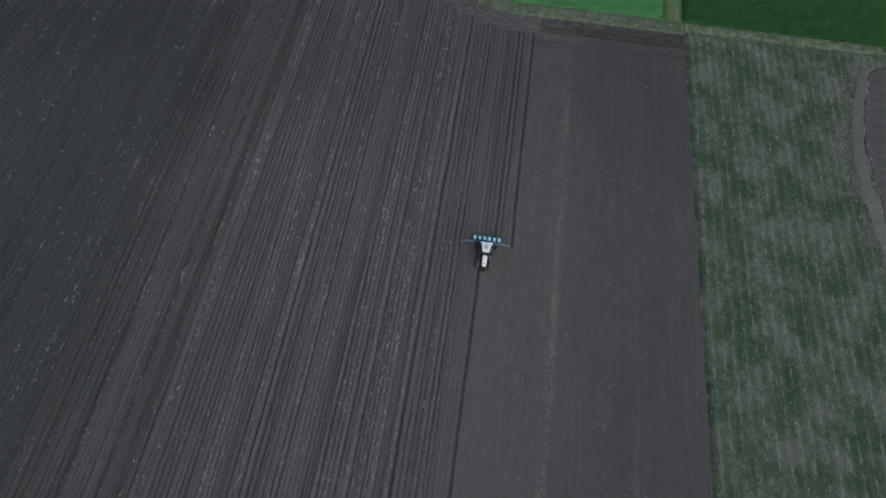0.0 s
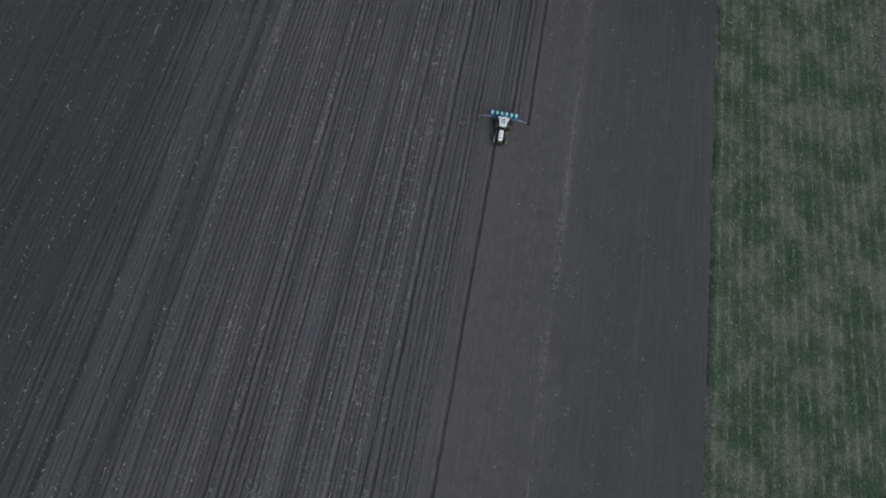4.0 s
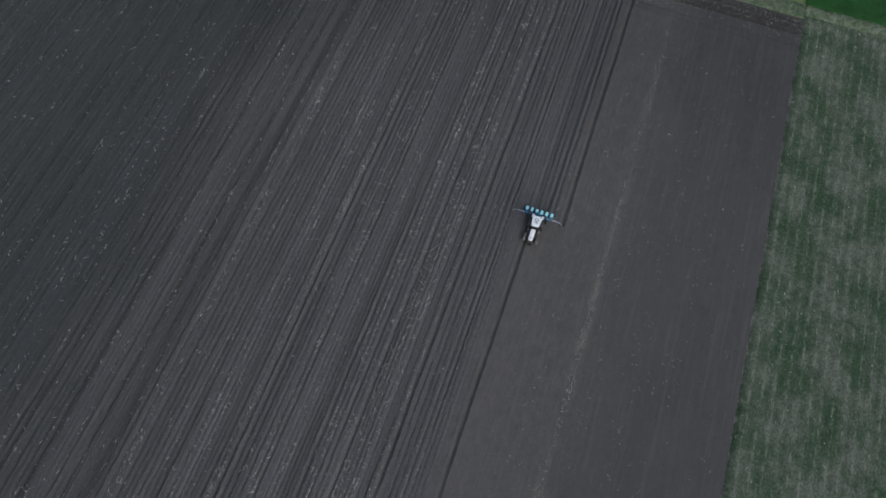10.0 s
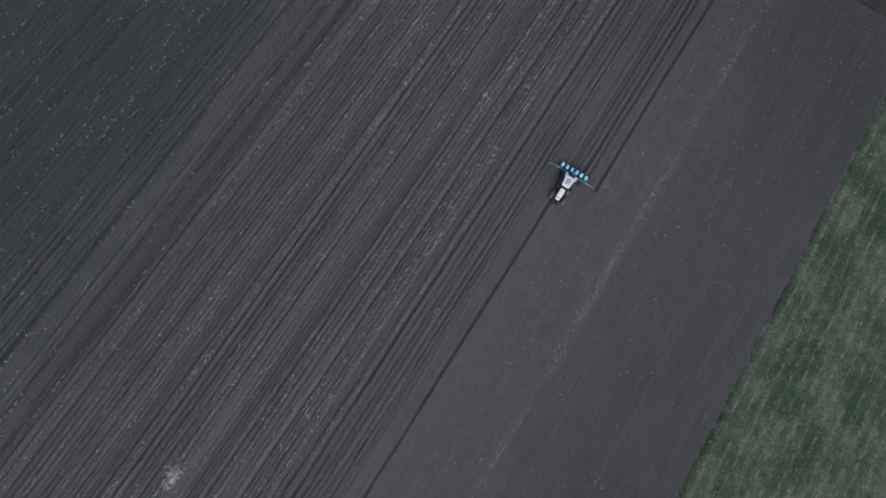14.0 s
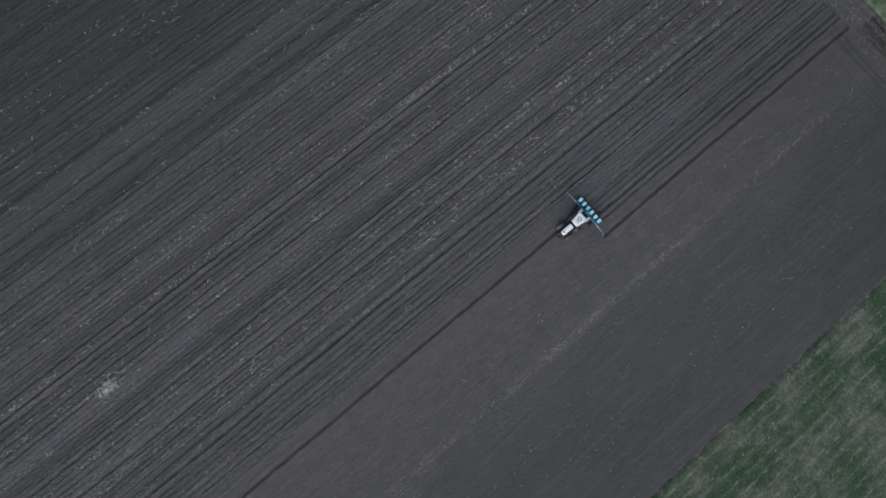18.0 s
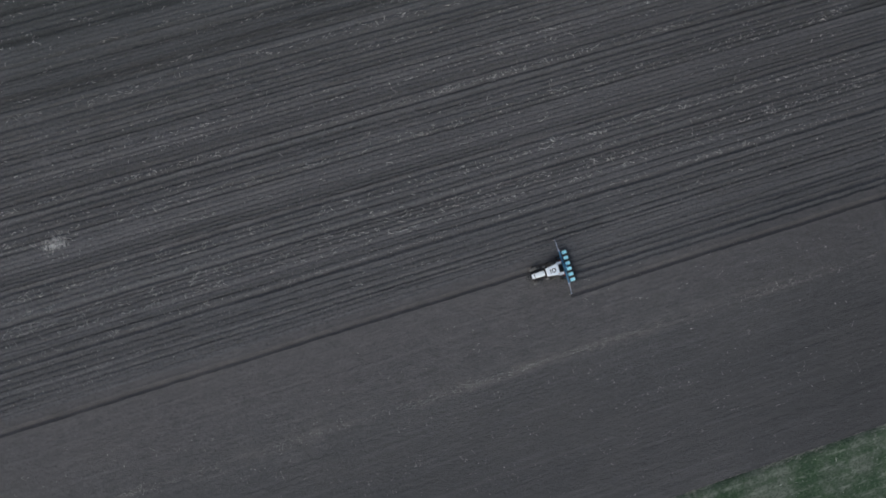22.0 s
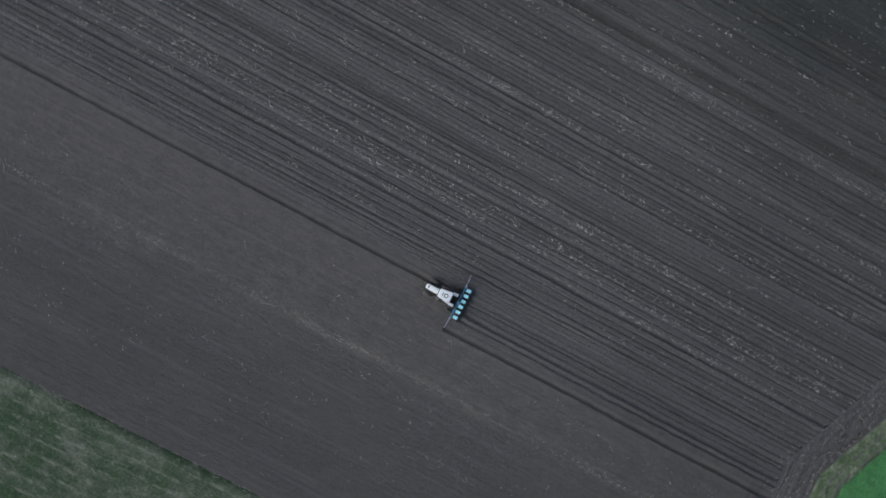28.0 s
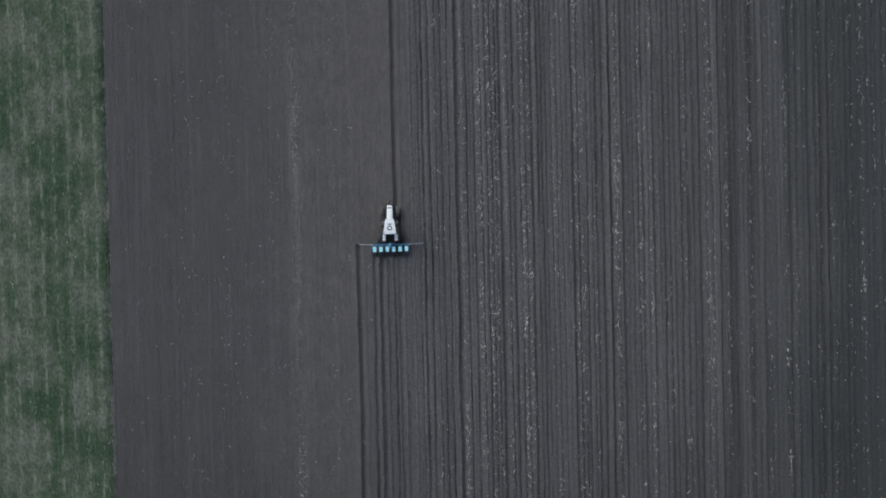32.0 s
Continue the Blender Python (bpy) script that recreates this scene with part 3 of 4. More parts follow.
# Hood: rounded and sloping forward
bm = bmesh.new()
secs = [(-2.76, 0.30, 1.30, 1.70), (-2.90, 0.33, 1.29, 1.69), (-3.5, 0.32, 1.25, 1.63), (-4.02, 0.30, 1.20, 1.54), (-4.22, 0.27, 1.17, 1.46), (-4.34, 0.22, 1.14, 1.36)]
rings = []
for y, w, lo, hi in secs:
    prof = [(-w, lo), (-w * 1.02, lo + (hi - lo) * 0.55), (-w * 0.93, lo + (hi - lo) * 0.85), (-w * 0.62, hi - 0.015), (0, hi),
            (w * 0.62, hi - 0.015), (w * 0.93, lo + (hi - lo) * 0.85), (w * 1.02, lo + (hi - lo) * 0.55), (w, lo)]
    rings.append([bm.verts.new((x, y, z)) for x, z in prof])
for r0, r1 in zip(rings, rings[1:]):
    for k in range(len(r0)):
        bm.faces.new((r0[k], r0[(k + 1) % len(r0)], r1[(k + 1) % len(r0)], r1[k]))
bm.faces.new(rings[0]), bm.faces.new(rings[-1])
hood = part("hood", bm, MAT_WHITE, tractor, "smooth white bonnet")
bm = bmesh.new()
box(bm, (0.36, 0.13, 0.02), (0, -4.02, 1.548), 0.006, Matrix.Rotation(radians(-17), 4, "X"))
part("air_intake", bm, MAT_BLACK, hood, "dark intake mesh in the bonnet")
bm = bmesh.new()
box(bm, (0.46, 0.26, 0.26), (0, -4.47, 1.14), 0.03)
for k in range(5):
    box(bm, (0.40, 0.02, 0.012), (0, -4.63, 1.06 + 0.045 * k), 0.0)
part("grille", bm, MAT_BLACK, hood, "black front grille")
for s in (-1, 1):
    # Vent panel made extra wide: its black stands for shade between bonnet and wheels
    bm = bmesh.new()
    box(bm, (0.20, 1.60, 0.30), (s * 0.36, -3.65, 1.10), 0.03, Matrix.Rotation(s * radians(-2.5), 4, "Z"))
    part("side_vent_and_shade", bm, MAT_BLACK, hood, "black side vent panel, widened to stand for shade beside the bonnet")
    bm = bmesh.new()
    box(bm, (0.15, 0.03, 0.07), (s * 0.15, -4.62, 1.22), 0.01)
    part("headlight", bm, MAT_RIM, hood, "clear headlight")
# Weights, exhaust, tank, steps
bm = bmesh.new()
for k in range(-3, 4):
    box(bm, (0.075, 0.24, 0.34), (k * 0.085, -4.70, 0.80), 0.015)
box(bm, (0.5, 0.25, 0.10), (0, -4.48, 0.72), 0.01)
part("front_weight", bm, MAT_BLACK, tractor, "black front ballast weights")
bm = bmesh.new()
rod(bm, (0.46, -2.72, 1.1), (0.46, -2.72, 2.15), 0.055)
rod(bm, (0.46, -2.72, 2.1), (0.46, -2.66, 2.48), 0.04)
part("exhaust_pipe", bm, MAT_BLACK, tractor, "black upright exhaust pipe")
for s in (-1, 1):
    bm = bmesh.new()
    box(bm, (0.22, 0.62, 0.36), (s * 0.52, -2.45, 0.78), 0.04)
    part("fuel_tank", bm, MAT_BLACK, tractor)
    bm = bmesh.new()
    for k in range(3):
        box(bm, (0.26, 0.30, 0.03), (s * (0.74 - 0.04 * k), -2.45, 0.48 + 0.24 * k), 0.006)
    box(bm, (0.02, 0.04, 0.62), (s * 0.62, -2.30, 0.70)), box(bm, (0.02, 0.04, 0.62), (s * 0.62, -2.60, 0.70))
    part("step", bm, MAT_STEEL, tractor)
    # Fenders arch over the rear wheels
    bm = bmesh.new()
    ins, outs = [], []
    for k in range(13):
        a = radians(-12 + 15.5 * k)
        y, z = -1.25 - 0.95 * math.cos(a), 0.84 + 0.95 * math.sin(a)
        if z < 0.9 and k > 8:
            continue
        ins.append((bm.verts.new((s * 0.50, y, z)), bm.verts.new((s * 1.00, y, z - 0.015)), bm.verts.new((s * 1.03, y, z - 0.09)),
                    bm.verts.new((s * 1.00, y, z - 0.06)), bm.verts.new((s * 0.50, y, z - 0.045))))
    for q0, q1 in zip(ins, ins[1:]):
        for k in range(5):
            bm.faces.new((q0[k], q0[(k + 1) % 5], q1[(k + 1) % 5], q1[k]))
    bm.faces.new(ins[0]), bm.faces.new(ins[-1])
    fender = part("rear_fender", bm, MAT_BLACK, tractor, "black arched rear mudguard")
    bm = bmesh.new()
    box(bm, (0.34, 0.72, 0.06), (s * 0.66, -0.78, 1.73), 0.02, Matrix.Rotation(radians(-24), 4, "X"))
    part("fender_cover", bm, MAT_WHITE, fender, "white mudguard cover")
    bm = bmesh.new()
    box(bm, (0.16, 0.05, 0.10), (s * 0.92, -0.47, 1.52), 0.01)
    part("tail_light", bm, MAT_RED, fender, "red tail light")
# Cab
cab = new("cab")
cab.parent = tractor
tagged(cab, "glazed cab with black posts")
posts = ((-0.62, -2.58, -0.54, -2.52), (0.62, -2.58, 0.54, -2.52), (-0.72, -1.72, -0.66, -1.75), (0.72, -1.72, 0.66, -1.75), (-0.66, -1.02, -0.60, -1.24), (0.66, -1.02, 0.60, -1.24))
for x0, y0, x1, y1 in posts:
    bm = bmesh.new()
    rod(bm, (x0, y0, 1.1), (x1, y1, 2.45), 0.035, seg=8)
    part("post", bm, MAT_BLACK, cab)
bm = bmesh.new()
box(bm, (1.36, 1.70, 0.12), (0, -1.78, 1.08), 0.03)
part("cab_floor", bm, MAT_BLACK, cab)
for a, b in (((-0.58, -2.57), (0.58, -2.57)), ((-0.63, -2.54), (-0.71, -1.76)), ((0.63, -2.54), (0.71, -1.76)), ((-0.70, -1.68), (-0.66, -1.20)), ((0.70, -1.68), (0.66, -1.20)), ((-0.58, -1.20), (0.58, -1.20))):
    bm = bmesh.new()
    d = Vector((b[0] - a[0], b[1] - a[1], 0))
    mid = Vector(((a[0] + b[0]) / 2, (a[1] + b[1]) / 2, 1.79))
    box(bm, (d.length - 0.06, 0.012, 1.24), mid, 0.0, Matrix.Rotation(math.atan2(d.y, d.x), 4, "Z"))
    part("pane", bm, MAT_GLASS, cab, "clear cab glass").visible_shadow = False
bm = bmesh.new()
box(bm, (0.46, 0.46, 0.14), (0, -1.45, 1.32), 0.04), box(bm, (0.46, 0.12, 0.56), (0, -1.31, 1.62), 0.04)
part("seat", bm, MAT_BLACK, cab, "black driver's seat")
bm = bmesh.new()
rod(bm, (0, -2.36, 1.2), (0, -2.12, 1.66), 0.03)
for k in range(18):
    a, b = 2 * math.pi * k / 18, 2 * math.pi * (k + 1) / 18
    rod(bm, (0.2 * math.cos(a), -2.10 + 0.17 * math.sin(a), 1.68 + 0.09 * math.sin(a)), (0.2 * math.cos(b), -2.10 + 0.17 * math.sin(b), 1.68 + 0.09 * math.sin(b)), 0.015, seg=6)
part("steering_wheel", bm, MAT_BLACK, cab)
# Roof: wider at the back, with a raised middle
roof = new("roof")
roof.parent = cab
tagged(roof, "pale grey roof with a dark ring badge")
bm = bmesh.new()
outline = [(-0.50, -2.62), (-0.38, -2.71), (0.38, -2.71), (0.50, -2.62), (0.58, -1.95), (0.68, -1.36), (0.67, -1.24), (0.56, -1.16), (-0.56, -1.16), (-0.67, -1.24), (-0.68, -1.36), (-0.58, -1.95)]
layers = [(1.0, 2.44), (1.03, 2.50), (1.02, 2.57), (0.95, 2.62), (0.80, 2.64)]
rings = [[bm.verts.new((x * k, -1.88 + (y + 1.88) * k, z)) for x, y in outline] for k, z in layers]
for r0, r1 in zip(rings, rings[1:]):
    for k in range(len(r0)):
        bm.faces.new((r0[k], r0[(k + 1) % len(r0)], r1[(k + 1) % len(r0)], r1[k]))
bm.faces.new(rings[0]), bm.faces.new(rings[-1])
part("roof_shell", bm, MAT_ROOF, roof)
bm = bmesh.new()
lathe(bm, [(2.636, 0.27), (2.662, 0.26), (2.662, 0.17), (2.636, 0.16), (2.636, 0.27)], 32, "Z", False)
bmesh.ops.translate(bm, vec=(0, -1.80, 0), verts=bm.verts)
part("ring_badge", bm, MAT_BLACK, roof, "dark ring on the roof")
bm = bmesh.new()
box(bm, (0.46, 0.09, 0.02), (0, -2.22, 2.648), 0.006)
part("roof_bar", bm, MAT_BLACK, roof, "dark bar on the roof")
for s in (-1, 1):
    bm = bmesh.new()
    box(bm, (0.16, 0.07, 0.09), (s * 0.36, -2.74, 2.50), 0.015)
    part("work_light", bm, MAT_RIM, roof)
    bm = bmesh.new()
    box(bm, (0.15, 0.07, 0.09), (s * 0.44, -1.135, 2.50), 0.015)
    part("work_light", bm, MAT_RIM, roof)
    bm = bmesh.new()
    rod(bm, (s * 0.56, -2.50, 2.2), (s * 0.90, -2.62, 2.22), 0.014, seg=6)
    box(bm, (0.18, 0.05, 0.30), (s * 0.95, -2.63, 2.12), 0.02)
    part("mirror", bm, MAT_BLACK, cab, "black side mirror")
bm = bmesh.new()
rod(bm, (0.56, -1.36, 2.58), (0.56, -1.36, 2.72), 0.05)
part("beacon", bm, MAT_ORANGE, roof, "amber beacon")
# Three-point linkage behind the cab
for s in (-1, 1):
    bm = bmesh.new()
    rod(bm, (s * 0.28, -0.95, 0.62), (s * 0.42, -0.12, 0.62), 0.04)
    rod(bm, (s * 0.36, -0.50, 0.64), (s * 0.32, -0.85, 1.25), 0.025)
    part("lower_link", bm, MAT_BLACK, tractor)
bm = bmesh.new()
rod(bm, (0, -0.95, 1.10), (0, -0.10, 1.15), 0.035)
part("top_link", bm, MAT_BLACK, tractor)
bm = bmesh.new()
for x in (-0.12, -0.04, 0.06, 0.14):
    rod(bm, (x, -0.95, 1.3), (x * 1.6, -0.5, 0.98), 0.014, seg=6)
    rod(bm, (x * 1.6, -0.5, 0.98), (x * 2.4, -0.05, 0.85), 0.014, seg=6)
part("hydraulic_hose", bm, MAT_BLACK, tractor)

# ---- the planter ----
planter = tagged_empty("planter", "six-row seed planter in light blue with both marker arms down", "planter")
bm = bmesh.new()
box(bm, (4.30, 0.15, 0.15), (0, 0.0, 0.66), 0.015)
part("toolbar", bm, MAT_FRAME, planter, "long blue steel beam")
bm = bmesh.new()
for s in (-1, 1):
    rod(bm, (s * 0.42, -0.12, 0.60), (s * 0.42, -0.12, 0.80), 0.045)
    rod(bm, (s * 0.42, -0.08, 0.70), (0, -0.06, 1.20), 0.04)
    rod(bm, (s * 0.10, 0.0, 1.18), (s * 0.62, 0.08, 0.72), 0.035)
box(bm, (1.0, 0.10, 0.10), (0, -0.10, 0.66), 0.01)
part("hitch_frame", bm, MAT_FRAME, planter, "dark blue hitch frame")
bm = bmesh.new()
lathe(bm, [(-0.16, 0.10), (-0.15, 0.27), (-0.05, 0.30), (0.05, 0.30), (0.15, 0.27), (0.16, 0.10)], 24)
shifted(bm, Matrix.Translation((0.0, 0.06, 1.06)))
rod(bm, (0, 0.06, 0.95), (0.38, 0.2, 0.95), 0.05)
fan = part("fan_housing", bm, MAT_FRAME, planter, "blue vacuum fan housing")
for s in (-1, 1):
    hub = new("ground_wheel")
    hub.parent, hub.location = planter, (s * 1.40, -0.42, 0.34)
    part("tyre", tyre_mesh(0.34, 0.20, 12, 0.18), MAT_TYRE, hub)
    part("rim", rim_mesh(0.19, 0.16), MAT_RIM, hub)
    bm = bmesh.new()
    rod(bm, (s * 1.26, -0.42, 0.34), (s * 1.26, -0.02, 0.64), 0.035)
    rod(bm, (s * 1.26, -0.42, 0.34), (s * 1.45, -0.42, 0.34), 0.03)
    part("wheel_strut", bm, MAT_FRAME, planter)
# Row units: one is built, the others share its meshes
unit = new("row_unit")
unit.parent = planter
tagged(unit, "seed unit with a pale blue hopper")
bm = bmesh.new()
rod(bm, (-0.10, 0.05, 0.72), (-0.10, 0.36, 0.58), 0.02, seg=6), rod(bm, (0.10, 0.05, 0.72), (0.10, 0.36, 0.58), 0.02, seg=6)
rod(bm, (-0.10, 0.05, 0.58), (-0.10, 0.36, 0.44), 0.02, seg=6), rod(bm, (0.10, 0.05, 0.58), (0.10, 0.36, 0.44), 0.02, seg=6)
box(bm, (0.10, 0.80, 0.12), (0, 0.66, 0.42), 0.01)
part("shank", bm, MAT_FRAME, unit, "dark blue linkage and shank")
bm = bmesh.new()
box(bm, (0.24, 0.32, 0.46), (0, 0.48, 0.75), 0.03, None, (1.65, 1.8))
part("hopper", bm, MAT_BLUE, unit, "light blue seed hopper")
bm = bmesh.new()
box(bm, (0.40, 0.58, 0.06), (0, 0.48, 1.01), 0.02, None, (0.94, 0.94))
box(bm, (0.10, 0.03, 0.02), (0, 0.74, 1.045))
part("lid", bm, MAT_LID, unit, "pale blue hopper lid")
bm = bmesh.new()
box(bm, (0.16, 0.20, 0.20), (0.0, 0.90, 0.58), 0.02)
part("meter_box", bm, MAT_BLACK, unit)
for s in (-1, 1):
    bm = bmesh.new()
    lathe(bm, [(-0.012, 0.03), (-0.006, 0.19), (0.006, 0.19), (0.012, 0.03)], 22)
    shifted(bm, Matrix.Translation((s * 0.03, 0.62, 0.15)) @ Matrix.Rotation(s * radians(5), 4, "Z"))
    part("opener_disc", bm, MAT_STEEL, unit, "worn steel opener disc")
    bm = bmesh.new()
    lathe(bm, [(-0.04, 0.04), (-0.05, 0.15), (0.05, 0.15), (0.04, 0.04)], 20)
    shifted(bm, Matrix.Translation((s * 0.09, 1.12, 0.13)) @ Matrix.Rotation(s * radians(14), 4, "Y"))
    part("press_wheel", bm, MAT_TYRE, unit, "black rubber press wheel")
bm = bmesh.new()
rod(bm, (-0.13, 1.12, 0.14), (0.13, 1.12, 0.14), 0.015, seg=6), rod(bm, (0, 1.12, 0.15), (0, 0.98, 0.42), 0.025, seg=6)
part("press_strut", bm, MAT_FRAME, unit)
unit.location = (-1.75, 0, 0)
for k in range(1, 6):
    copy_thing(unit, pose(-1.75 + 0.70 * k, 0, 0))
# Marker arms with their discs
for s, reach in ((-1, 3.55), (1, 3.42)):
    bm = bmesh.new()
    box(bm, (0.90, 0.07, 0.09), (s * 2.52, -0.05, 0.62), 0.01)
    box(bm, (0.12, 0.16, 0.30), (s * 2.10, -0.03, 0.66), 0.01)
    arm = part("marker_arm", bm, MAT_ARM, planter, "thin blue-grey marker arm let down sideways")
    bm = bmesh.new()
    rod(bm, (s * 2.92, -0.05, 0.62), (s * reach, -0.10, 0.50), 0.03, seg=8)
    rod(bm, (s * reach, -0.10, 0.50), (s * reach, -0.10, 0.17), 0.02, seg=8)
    part("arm_tip", bm, MAT_ARM, arm)
    bm = bmesh.new()
    rod(bm, (s * 2.12, -0.03, 0.86), (s * 2.72, -0.05, 0.68), 0.03, seg=8)
    part("ram", bm, MAT_STEEL, arm)
    bm = bmesh.new()
    lathe(bm, [(-0.03, 0.04), (-0.006, 0.21), (0.006, 0.21), (0.0, 0.04)], 22)
    shifted(bm, Matrix.Translation((s * reach, -0.10, 0.17)) @ Matrix.Rotation(s * radians(22), 4, "Z"))
    part("marker_disc", bm, MAT_STEEL, arm, "steel marking disc")


# ---- loose cover: stalks, clods and tufts ----
def stuff_mesh(name, at, yaw, tilt, size, shape, faces, mat):
    """Many copies of one small shape in one mesh. at: n x 3; size: n x 3; shape: k x 3."""
    n, k = len(at), len(shape)
    p = shape[None] * size[:, None, :]
    c, s = np.cos(tilt)[:, None], np.sin(tilt)[:, None]
    p = np.stack([p[..., 0] * c - p[..., 2] * s, p[..., 1], p[..., 0] * s + p[..., 2] * c], -1)
    c, s = np.cos(yaw)[:, None], np.sin(yaw)[:, None]
    p = np.stack([p[..., 0] * c - p[..., 1] * s, p[..., 0] * s + p[..., 1] * c, p[..., 2]], -1) + at[:, None, :]
    f = [tuple(int(i) + k * j for i in fc) for j in range(n) for fc in faces]
    return new(name, mesh_from(name, p.reshape(-1, 3).tolist(), f, mat))


# A bent, flattened stalk: four cross-sections of a thin bar.
STALK = np.array([(x, y + b, z) for x, b in ((-0.5, -0.10), (-0.1, 0.08), (0.25, 0.02), (0.5, -0.22)) for y, z in ((-0.5, 0.0), (0.5, 0.0), (0.0, 1.0))])
STALK_F = [(3 * i + a, 3 * i + b, 3 * i + 3 + b, 3 * i + 3 + a) for i in range(3) for a, b in ((0, 2), (2, 1), (1, 0))] + [(0, 1, 2), (9, 11, 10)]


def stalks(name, label, xy, length, wide, r, z=0.02, lean=0.55):
    n = len(xy)
    at = np.column_stack([xy, np.full(n, z)])
    size = np.column_stack([r.uniform(*length, n), r.uniform(*wide, n), r.uniform(0.015, 0.035, n)])
    size[:, 1] = np.minimum(size[:, 1], size[:, 0] * 0.35)
    ob = stuff_mesh(name, at, r.normal(math.pi / 2, lean, n), r.normal(0, 0.12, n), size, STALK, STALK_F, MAT_STALK)
    return tagged(ob, label, "crop residue", kind="stuff")


r = np.random.default_rng(31)
# The pale lines of straw between the rows, and how rich each one is.
STRAW = [(-5.3, 0.2), (-8.3, 1.3), (-10.2, 1.2), (-11.35, 1.6), (-12.05, 1.0), (-13.3, 0.8), (-15.1, 1.4), (-15.8, 0.8), (-18.8, 0.5), (-21.15, 1.0), (-21.8, 0.9),
         (-23.2, 0.5), (-25.75, 2.3), (-28.3, 1.2), (-29.75, 1.1), (-31.8, 0.5), (-33.7, 0.9), (-36.2, 1.2), (-36.7, 0.9), (-38.5, 0.9), (-41.3, 1.2), (-43.4, 0.8), (-45.5, 0.8),
         (-46.6, 0.8), (-49.4, 0.8), (-51.2, 0.8), (-53.2, 0.8), (-54.6, 0.9), (-56.2, 0.6)]
u = -57.5
while u > -136:
    STRAW.append((u, r.choice((0.15, 0.3, 0.7))))
    u -= r.uniform(0.9, 2.4)
xy, fine = [], []
for u, rich in STRAW:
    rich *= 0.95 if u > -28 else 0.6
    for k in range(r.poisson(78 * rich)):
        y0 = r.uniform(-95, FAR + 2)
        m = 1 + r.poisson(1.7)
        xy += list(zip(u + r.normal(0, 0.15, m), y0 + r.normal(0, 0.75, m)))
    m = r.poisson(250 * rich)
    fine += list(zip(u + r.normal(0, 0.24, m), r.uniform(-95, FAR, m)))
n = 700
xy += list(zip(-5.0 - 90 * r.random(n) ** 1.4, r.uniform(-95, FAR, n)))
n = 3000
fine += list(zip(-3.5 - 128 * r.random(n) ** 1.7, r.uniform(-95, FAR, n)))
stalks("stalk_litter", "bleached broken stalks scattered over the drilled rows", np.array(xy), (0.14, 0.46), (0.020, 0.036), r, lean=0.45)
stalks("stalk_chaff", "fine pale chaff lying over the drilled rows", np.array(fine), (0.05, 0.14), (0.014, 0.030), r, 0.03, 0.8)
# bare soil: sparse crumbs, and the pale streak along an old swath
xy = []
for k in range(620):
    m = 1 + r.poisson(1.2)
    u, v = r.uniform(2.4, 29.4) if r.random() < 0.5 else r.choice((6.5, 12.6, 16.9, 18.2, 21.7, 23.1)) + r.normal(0, 0.35), r.uniform(-100, HEAD_Y)
    xy += list(zip(np.clip(u + r.normal(0, 0.25, m), 2.3, 29.6), v + r.normal(0, 0.5, m)))
stalks("stalk_crumbs", "small pale stalk crumbs on the harrowed soil", np.array(xy), (0.06, 0.20), (0.012, 0.028), r)
n = 3200
y = r.uniform(-100, HEAD_Y, n)
dens = np.interp(y, np.arange(-100, 56, 4.0), r.uniform(0.05, 1.0, 39) ** 2.0) + np.exp(-((y + 14) / 5.0) ** 2)
keep = r.random(n) < dens
xy = np.column_stack([10.35 + r.normal(0, 0.27, n), y])[keep]
stalks("swath_streak", "pale streak of chopped straw along an old swath", xy, (0.04, 0.15), (0.012, 0.026), r)
n = 190
xy = np.column_stack([-20.5 + r.normal(0, 0.45, n), -58 + r.normal(0, 0.85, n)])
stalks("straw_patch", "pale patch of matted straw lying on the rows", xy, (0.12, 0.42), (0.02, 0.045), r, 0.05, 0.8)
n = 2600
x = EDGE_X - np.abs(r.normal(42, 26, n))
xy = np.column_stack([x, END_Y + lift(x) - 0.3 - np.abs(r.normal(0, 2.4, n))])
stalks("headland_litter", "bleached stalks strewn along the headland", xy, (0.08, 0.24), (0.012, 0.026), r)

CLOD = np.array([(0.5, 0, 0), (0.1, 0.5, 0), (-0.5, 0.1, 0), (-0.05, -0.5, 0), (0.05, 0.02, 0.8), (0.3, 0.3, 0.35), (-0.3, -0.3, 0.4)])
CLOD_F = [(0, 5, 4), (5, 1, 4), (1, 2, 4), (2, 6, 4), (6, 3, 4), (3, 0, 4), (0, 1, 5), (2, 3, 6)]
n = 42000
xy = np.column_stack([-2.2 - np.abs(r.normal(0, 42, n)), r.uniform(-95, FAR, n)])
near = r.random(n) < 0.65
pick = np.array([f[0] for f in rows])[np.minimum((len(rows) * r.random(n) ** 1.4).astype(int), len(rows) - 1)]
xy[near, 0] = (pick + r.choice((-1, 1), n) * r.normal(0.26, 0.06, n))[near]
xy = xy[xy[:, 0] > -138]
n = len(xy)
size = r.uniform(0.05, 0.17, (n, 1)) * np.array([[1.0, 1.0, 0.7]])
tagged(stuff_mesh("row_clods", np.column_stack([xy, np.zeros(n)]), r.uniform(0, 6.28, n), np.zeros(n), size, CLOD, CLOD_F, MAT_CLOD), "dark crumbly soil clods on the drilled rows", "soil clods", kind="stuff")
n = 9000
xy = np.column_stack([r.uniform(2.3, EDGE_X - 0.3, n), r.uniform(-95, FAR - 1, n)])
size = r.uniform(0.05, 0.13, (n, 1)) * np.array([[1.0, 1.0, 0.6]])
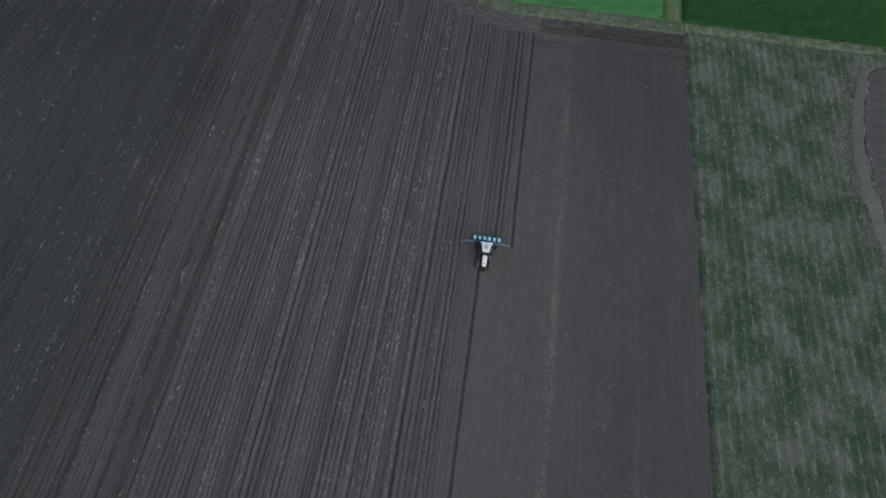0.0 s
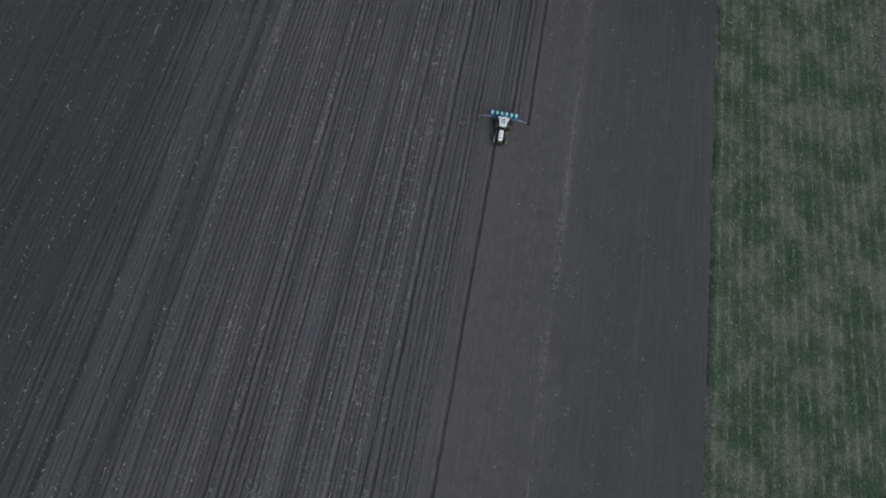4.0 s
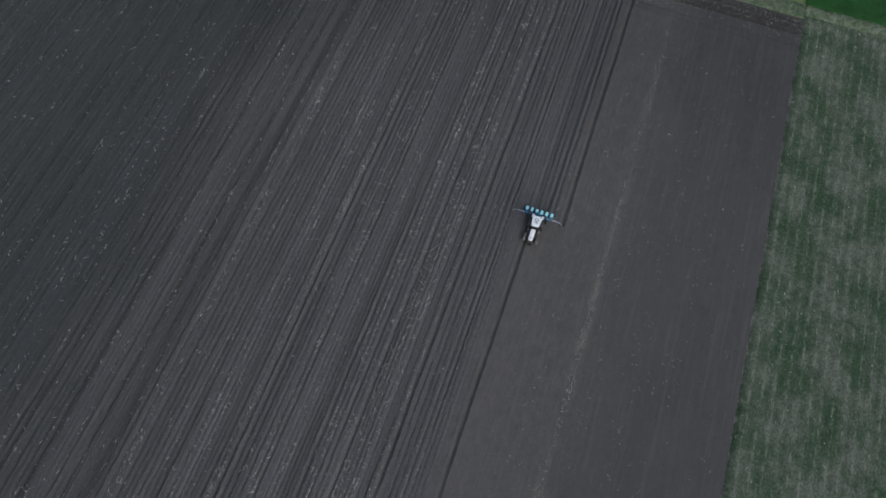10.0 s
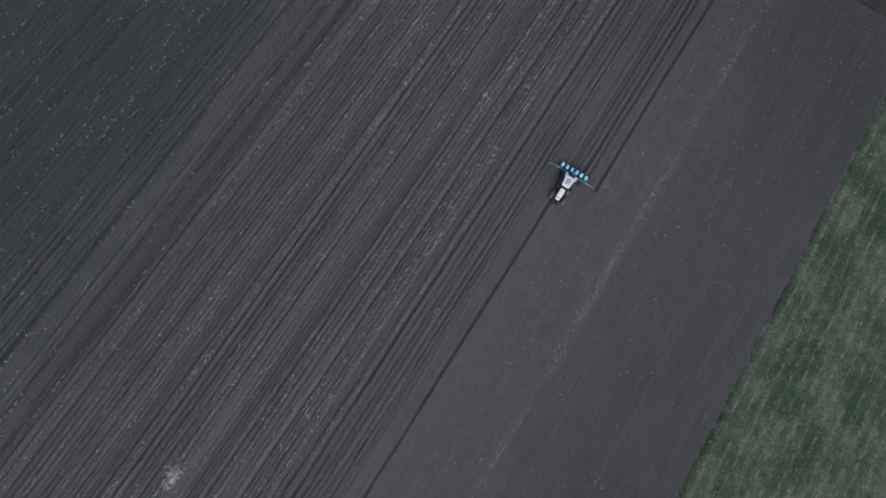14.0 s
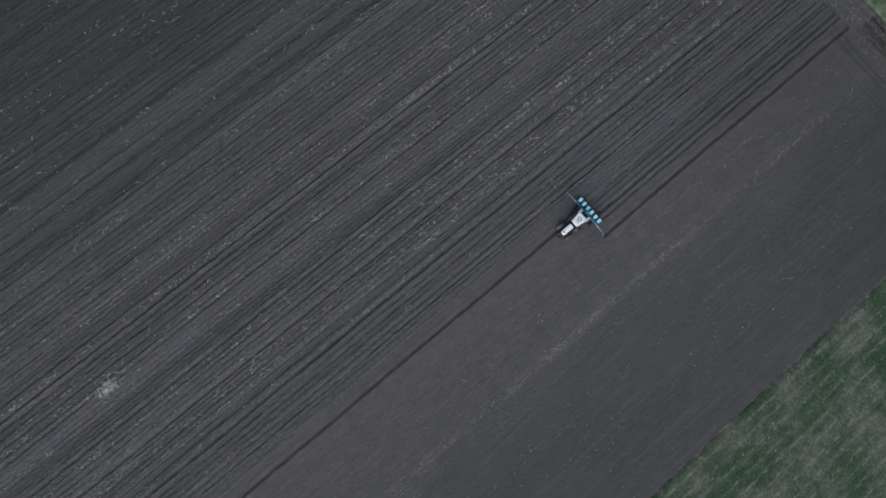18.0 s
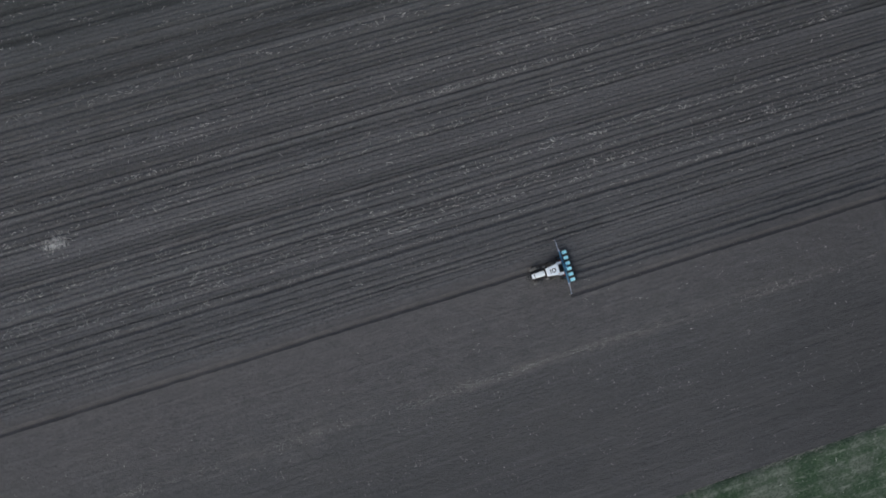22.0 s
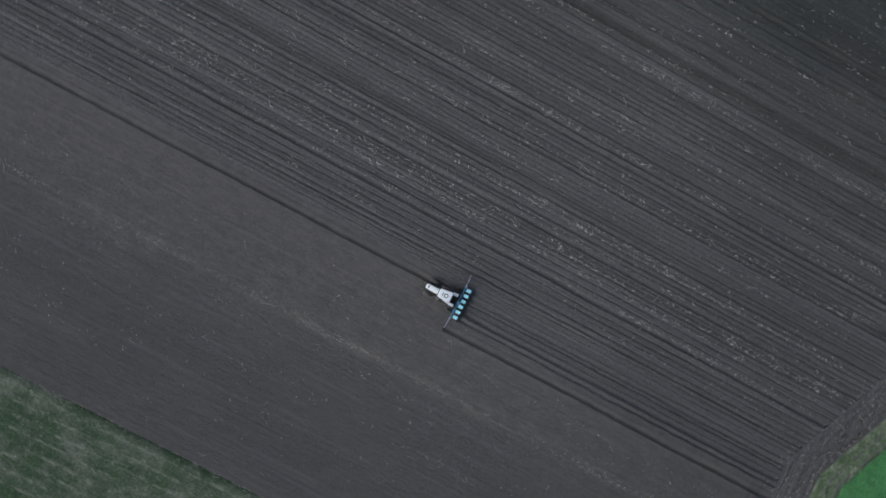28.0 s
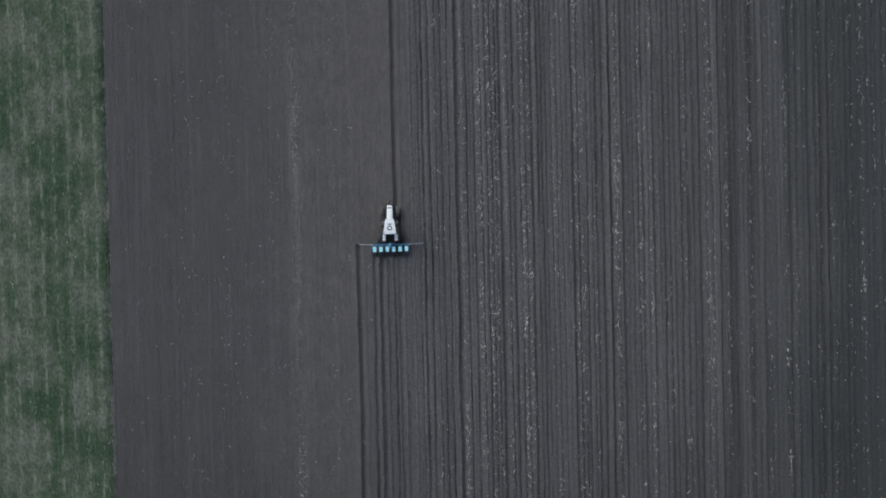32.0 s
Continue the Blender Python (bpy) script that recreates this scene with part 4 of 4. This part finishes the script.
tagged(stuff_mesh("fine_clods", np.column_stack([xy, np.zeros(n)]), r.uniform(0, 6.28, n), np.zeros(n), size, CLOD, CLOD_F, MAT_CLOD), "small soil clods on the harrowed ground", "soil clods", kind="stuff")

# Tufts: five leaning blades each, every blade a folded strip.
blades, bf = [], []
for k in range(5):
    a = 2 * math.pi * k / 5 + 0.4 * (k % 2)
    d, s = Vector((math.cos(a), math.sin(a), 0)), Vector((-math.sin(a), math.cos(a), 0))
    b = len(blades)
    for q, w, z in ((0.05, 0.10, 0.0), (0.28, 0.12, 0.6), (0.62, 0.01, 0.85 if k % 2 else 1.0)):
        blades += [tuple(d * q + s * w + Vector((0, 0, z))), tuple(d * q - s * w + Vector((0, 0, z)))]
    bf += [(b, b + 1, b + 3, b + 2), (b + 2, b + 3, b + 5, b + 4)]
TUFT = np.array(blades)


def tufts(name, label, xy, wide, high, mat, z, r, stretch=1.0):
    n = len(xy)
    w = r.uniform(*wide, n)
    size = np.column_stack([w, w * stretch, r.uniform(*high, n)])
    ob = stuff_mesh(name, np.column_stack([xy, np.full(n, z)]), r.uniform(-0.4, 0.4, n) if stretch != 1.0 else r.uniform(0, 6.28, n), np.zeros(n), size, TUFT, bf, mat)
    return tagged(ob, label, "grass", kind="stuff")


n = 17000
tufts("grass_tufts", "short uneven grass tufts, green and bleached", np.column_stack([r.uniform(EDGE_X + 0.1, 59.0, n), r.uniform(-70, END_Y, n)]), (0.14, 0.30), (0.025, 0.07), MAT_GRASS, 0.02, r, 1.6)
n = 9000
y = r.uniform(-80, END_Y, n)
bunch = np.interp(y, np.arange(-82, 58, 1.7), r.uniform(-0.25, 0.9, 83))
keep = r.random(n) < np.clip(bunch + 0.25, 0.1, 1.0)
tufts("fringe_tufts", "bleached dead grass fringe along the soil's edge", np.column_stack([EDGE_X - 0.06 + r.gamma(1.6, 0.24, n) * (0.5 + np.clip(bunch, 0, 1)), y])[keep], (0.07, 0.16), (0.02, 0.05), MAT_DEAD, 0.0, r, 2.2)
n = 12000
x = r.uniform(-105, 95, n)
tufts("verge_tufts", "rough dry and green tufts on the verge", np.column_stack([x, END_Y + lift(x) + 0.2 + r.random(n) * (CROP_Y - END_Y - 0.3)]), (0.15, 0.4), (0.06, 0.18), MAT_MARGIN, 0.02, r)
n = 11000
x = r.uniform(-70, 27.8, n)
tufts("crop_leaves", "young green crop plants in a dense stand", np.column_stack([x, CROP_Y + lift(x) + 24 * r.random(n) ** 1.3]), (0.2, 0.45), (0.06, 0.14), MAT_CROP, 0.08, r)
n = 7000
tufts("dense_leaves", "dark green crop plants in a dense stand", np.column_stack([r.uniform(30.0, 90, n), CROP_Y + 28 * r.random(n) ** 1.3]), (0.2, 0.45), (0.06, 0.14), MAT_DARK_CROP, 0.14, r)
n = 1600
xy = np.column_stack([r.uniform(EDGE_X + 0.3, 59.5, n), r.uniform(-72, END_Y, n)])
band = np.interp(xy[:, 0], np.arange(30, 63, 0.6), r.uniform(0.05, 1.0, 55) ** 1.6)
xy = xy[r.random(n) < band]
stalks("dry_blades", "thin bleached grass blades lying in drill lines", xy, (0.12, 0.45), (0.008, 0.02), r, 0.06)
n = 2200
y = r.uniform(-40, END_Y - 3.2, n)
tufts("lane_tufts", "sparse grey-green tufts on the lane", np.column_stack([lane_edge(y) - 0.6 + 3.9 * r.random(n) ** 1.8, y]), (0.15, 0.36), (0.05, 0.14), MAT_MARGIN, 0.05, r)
n = 3600
y = r.uniform(-40, END_Y - 1.6, n)
side = np.where(r.random(n) < 0.7, r.normal(0.1, 0.7, n), r.normal(2.9, 0.4, n))
tufts("lane_edge_tufts", "bleached dead grass fringe along the lane", np.column_stack([lane_edge(y) + side, y]), (0.10, 0.30), (0.04, 0.10), MAT_DEAD, 0.05, r, 1.8)
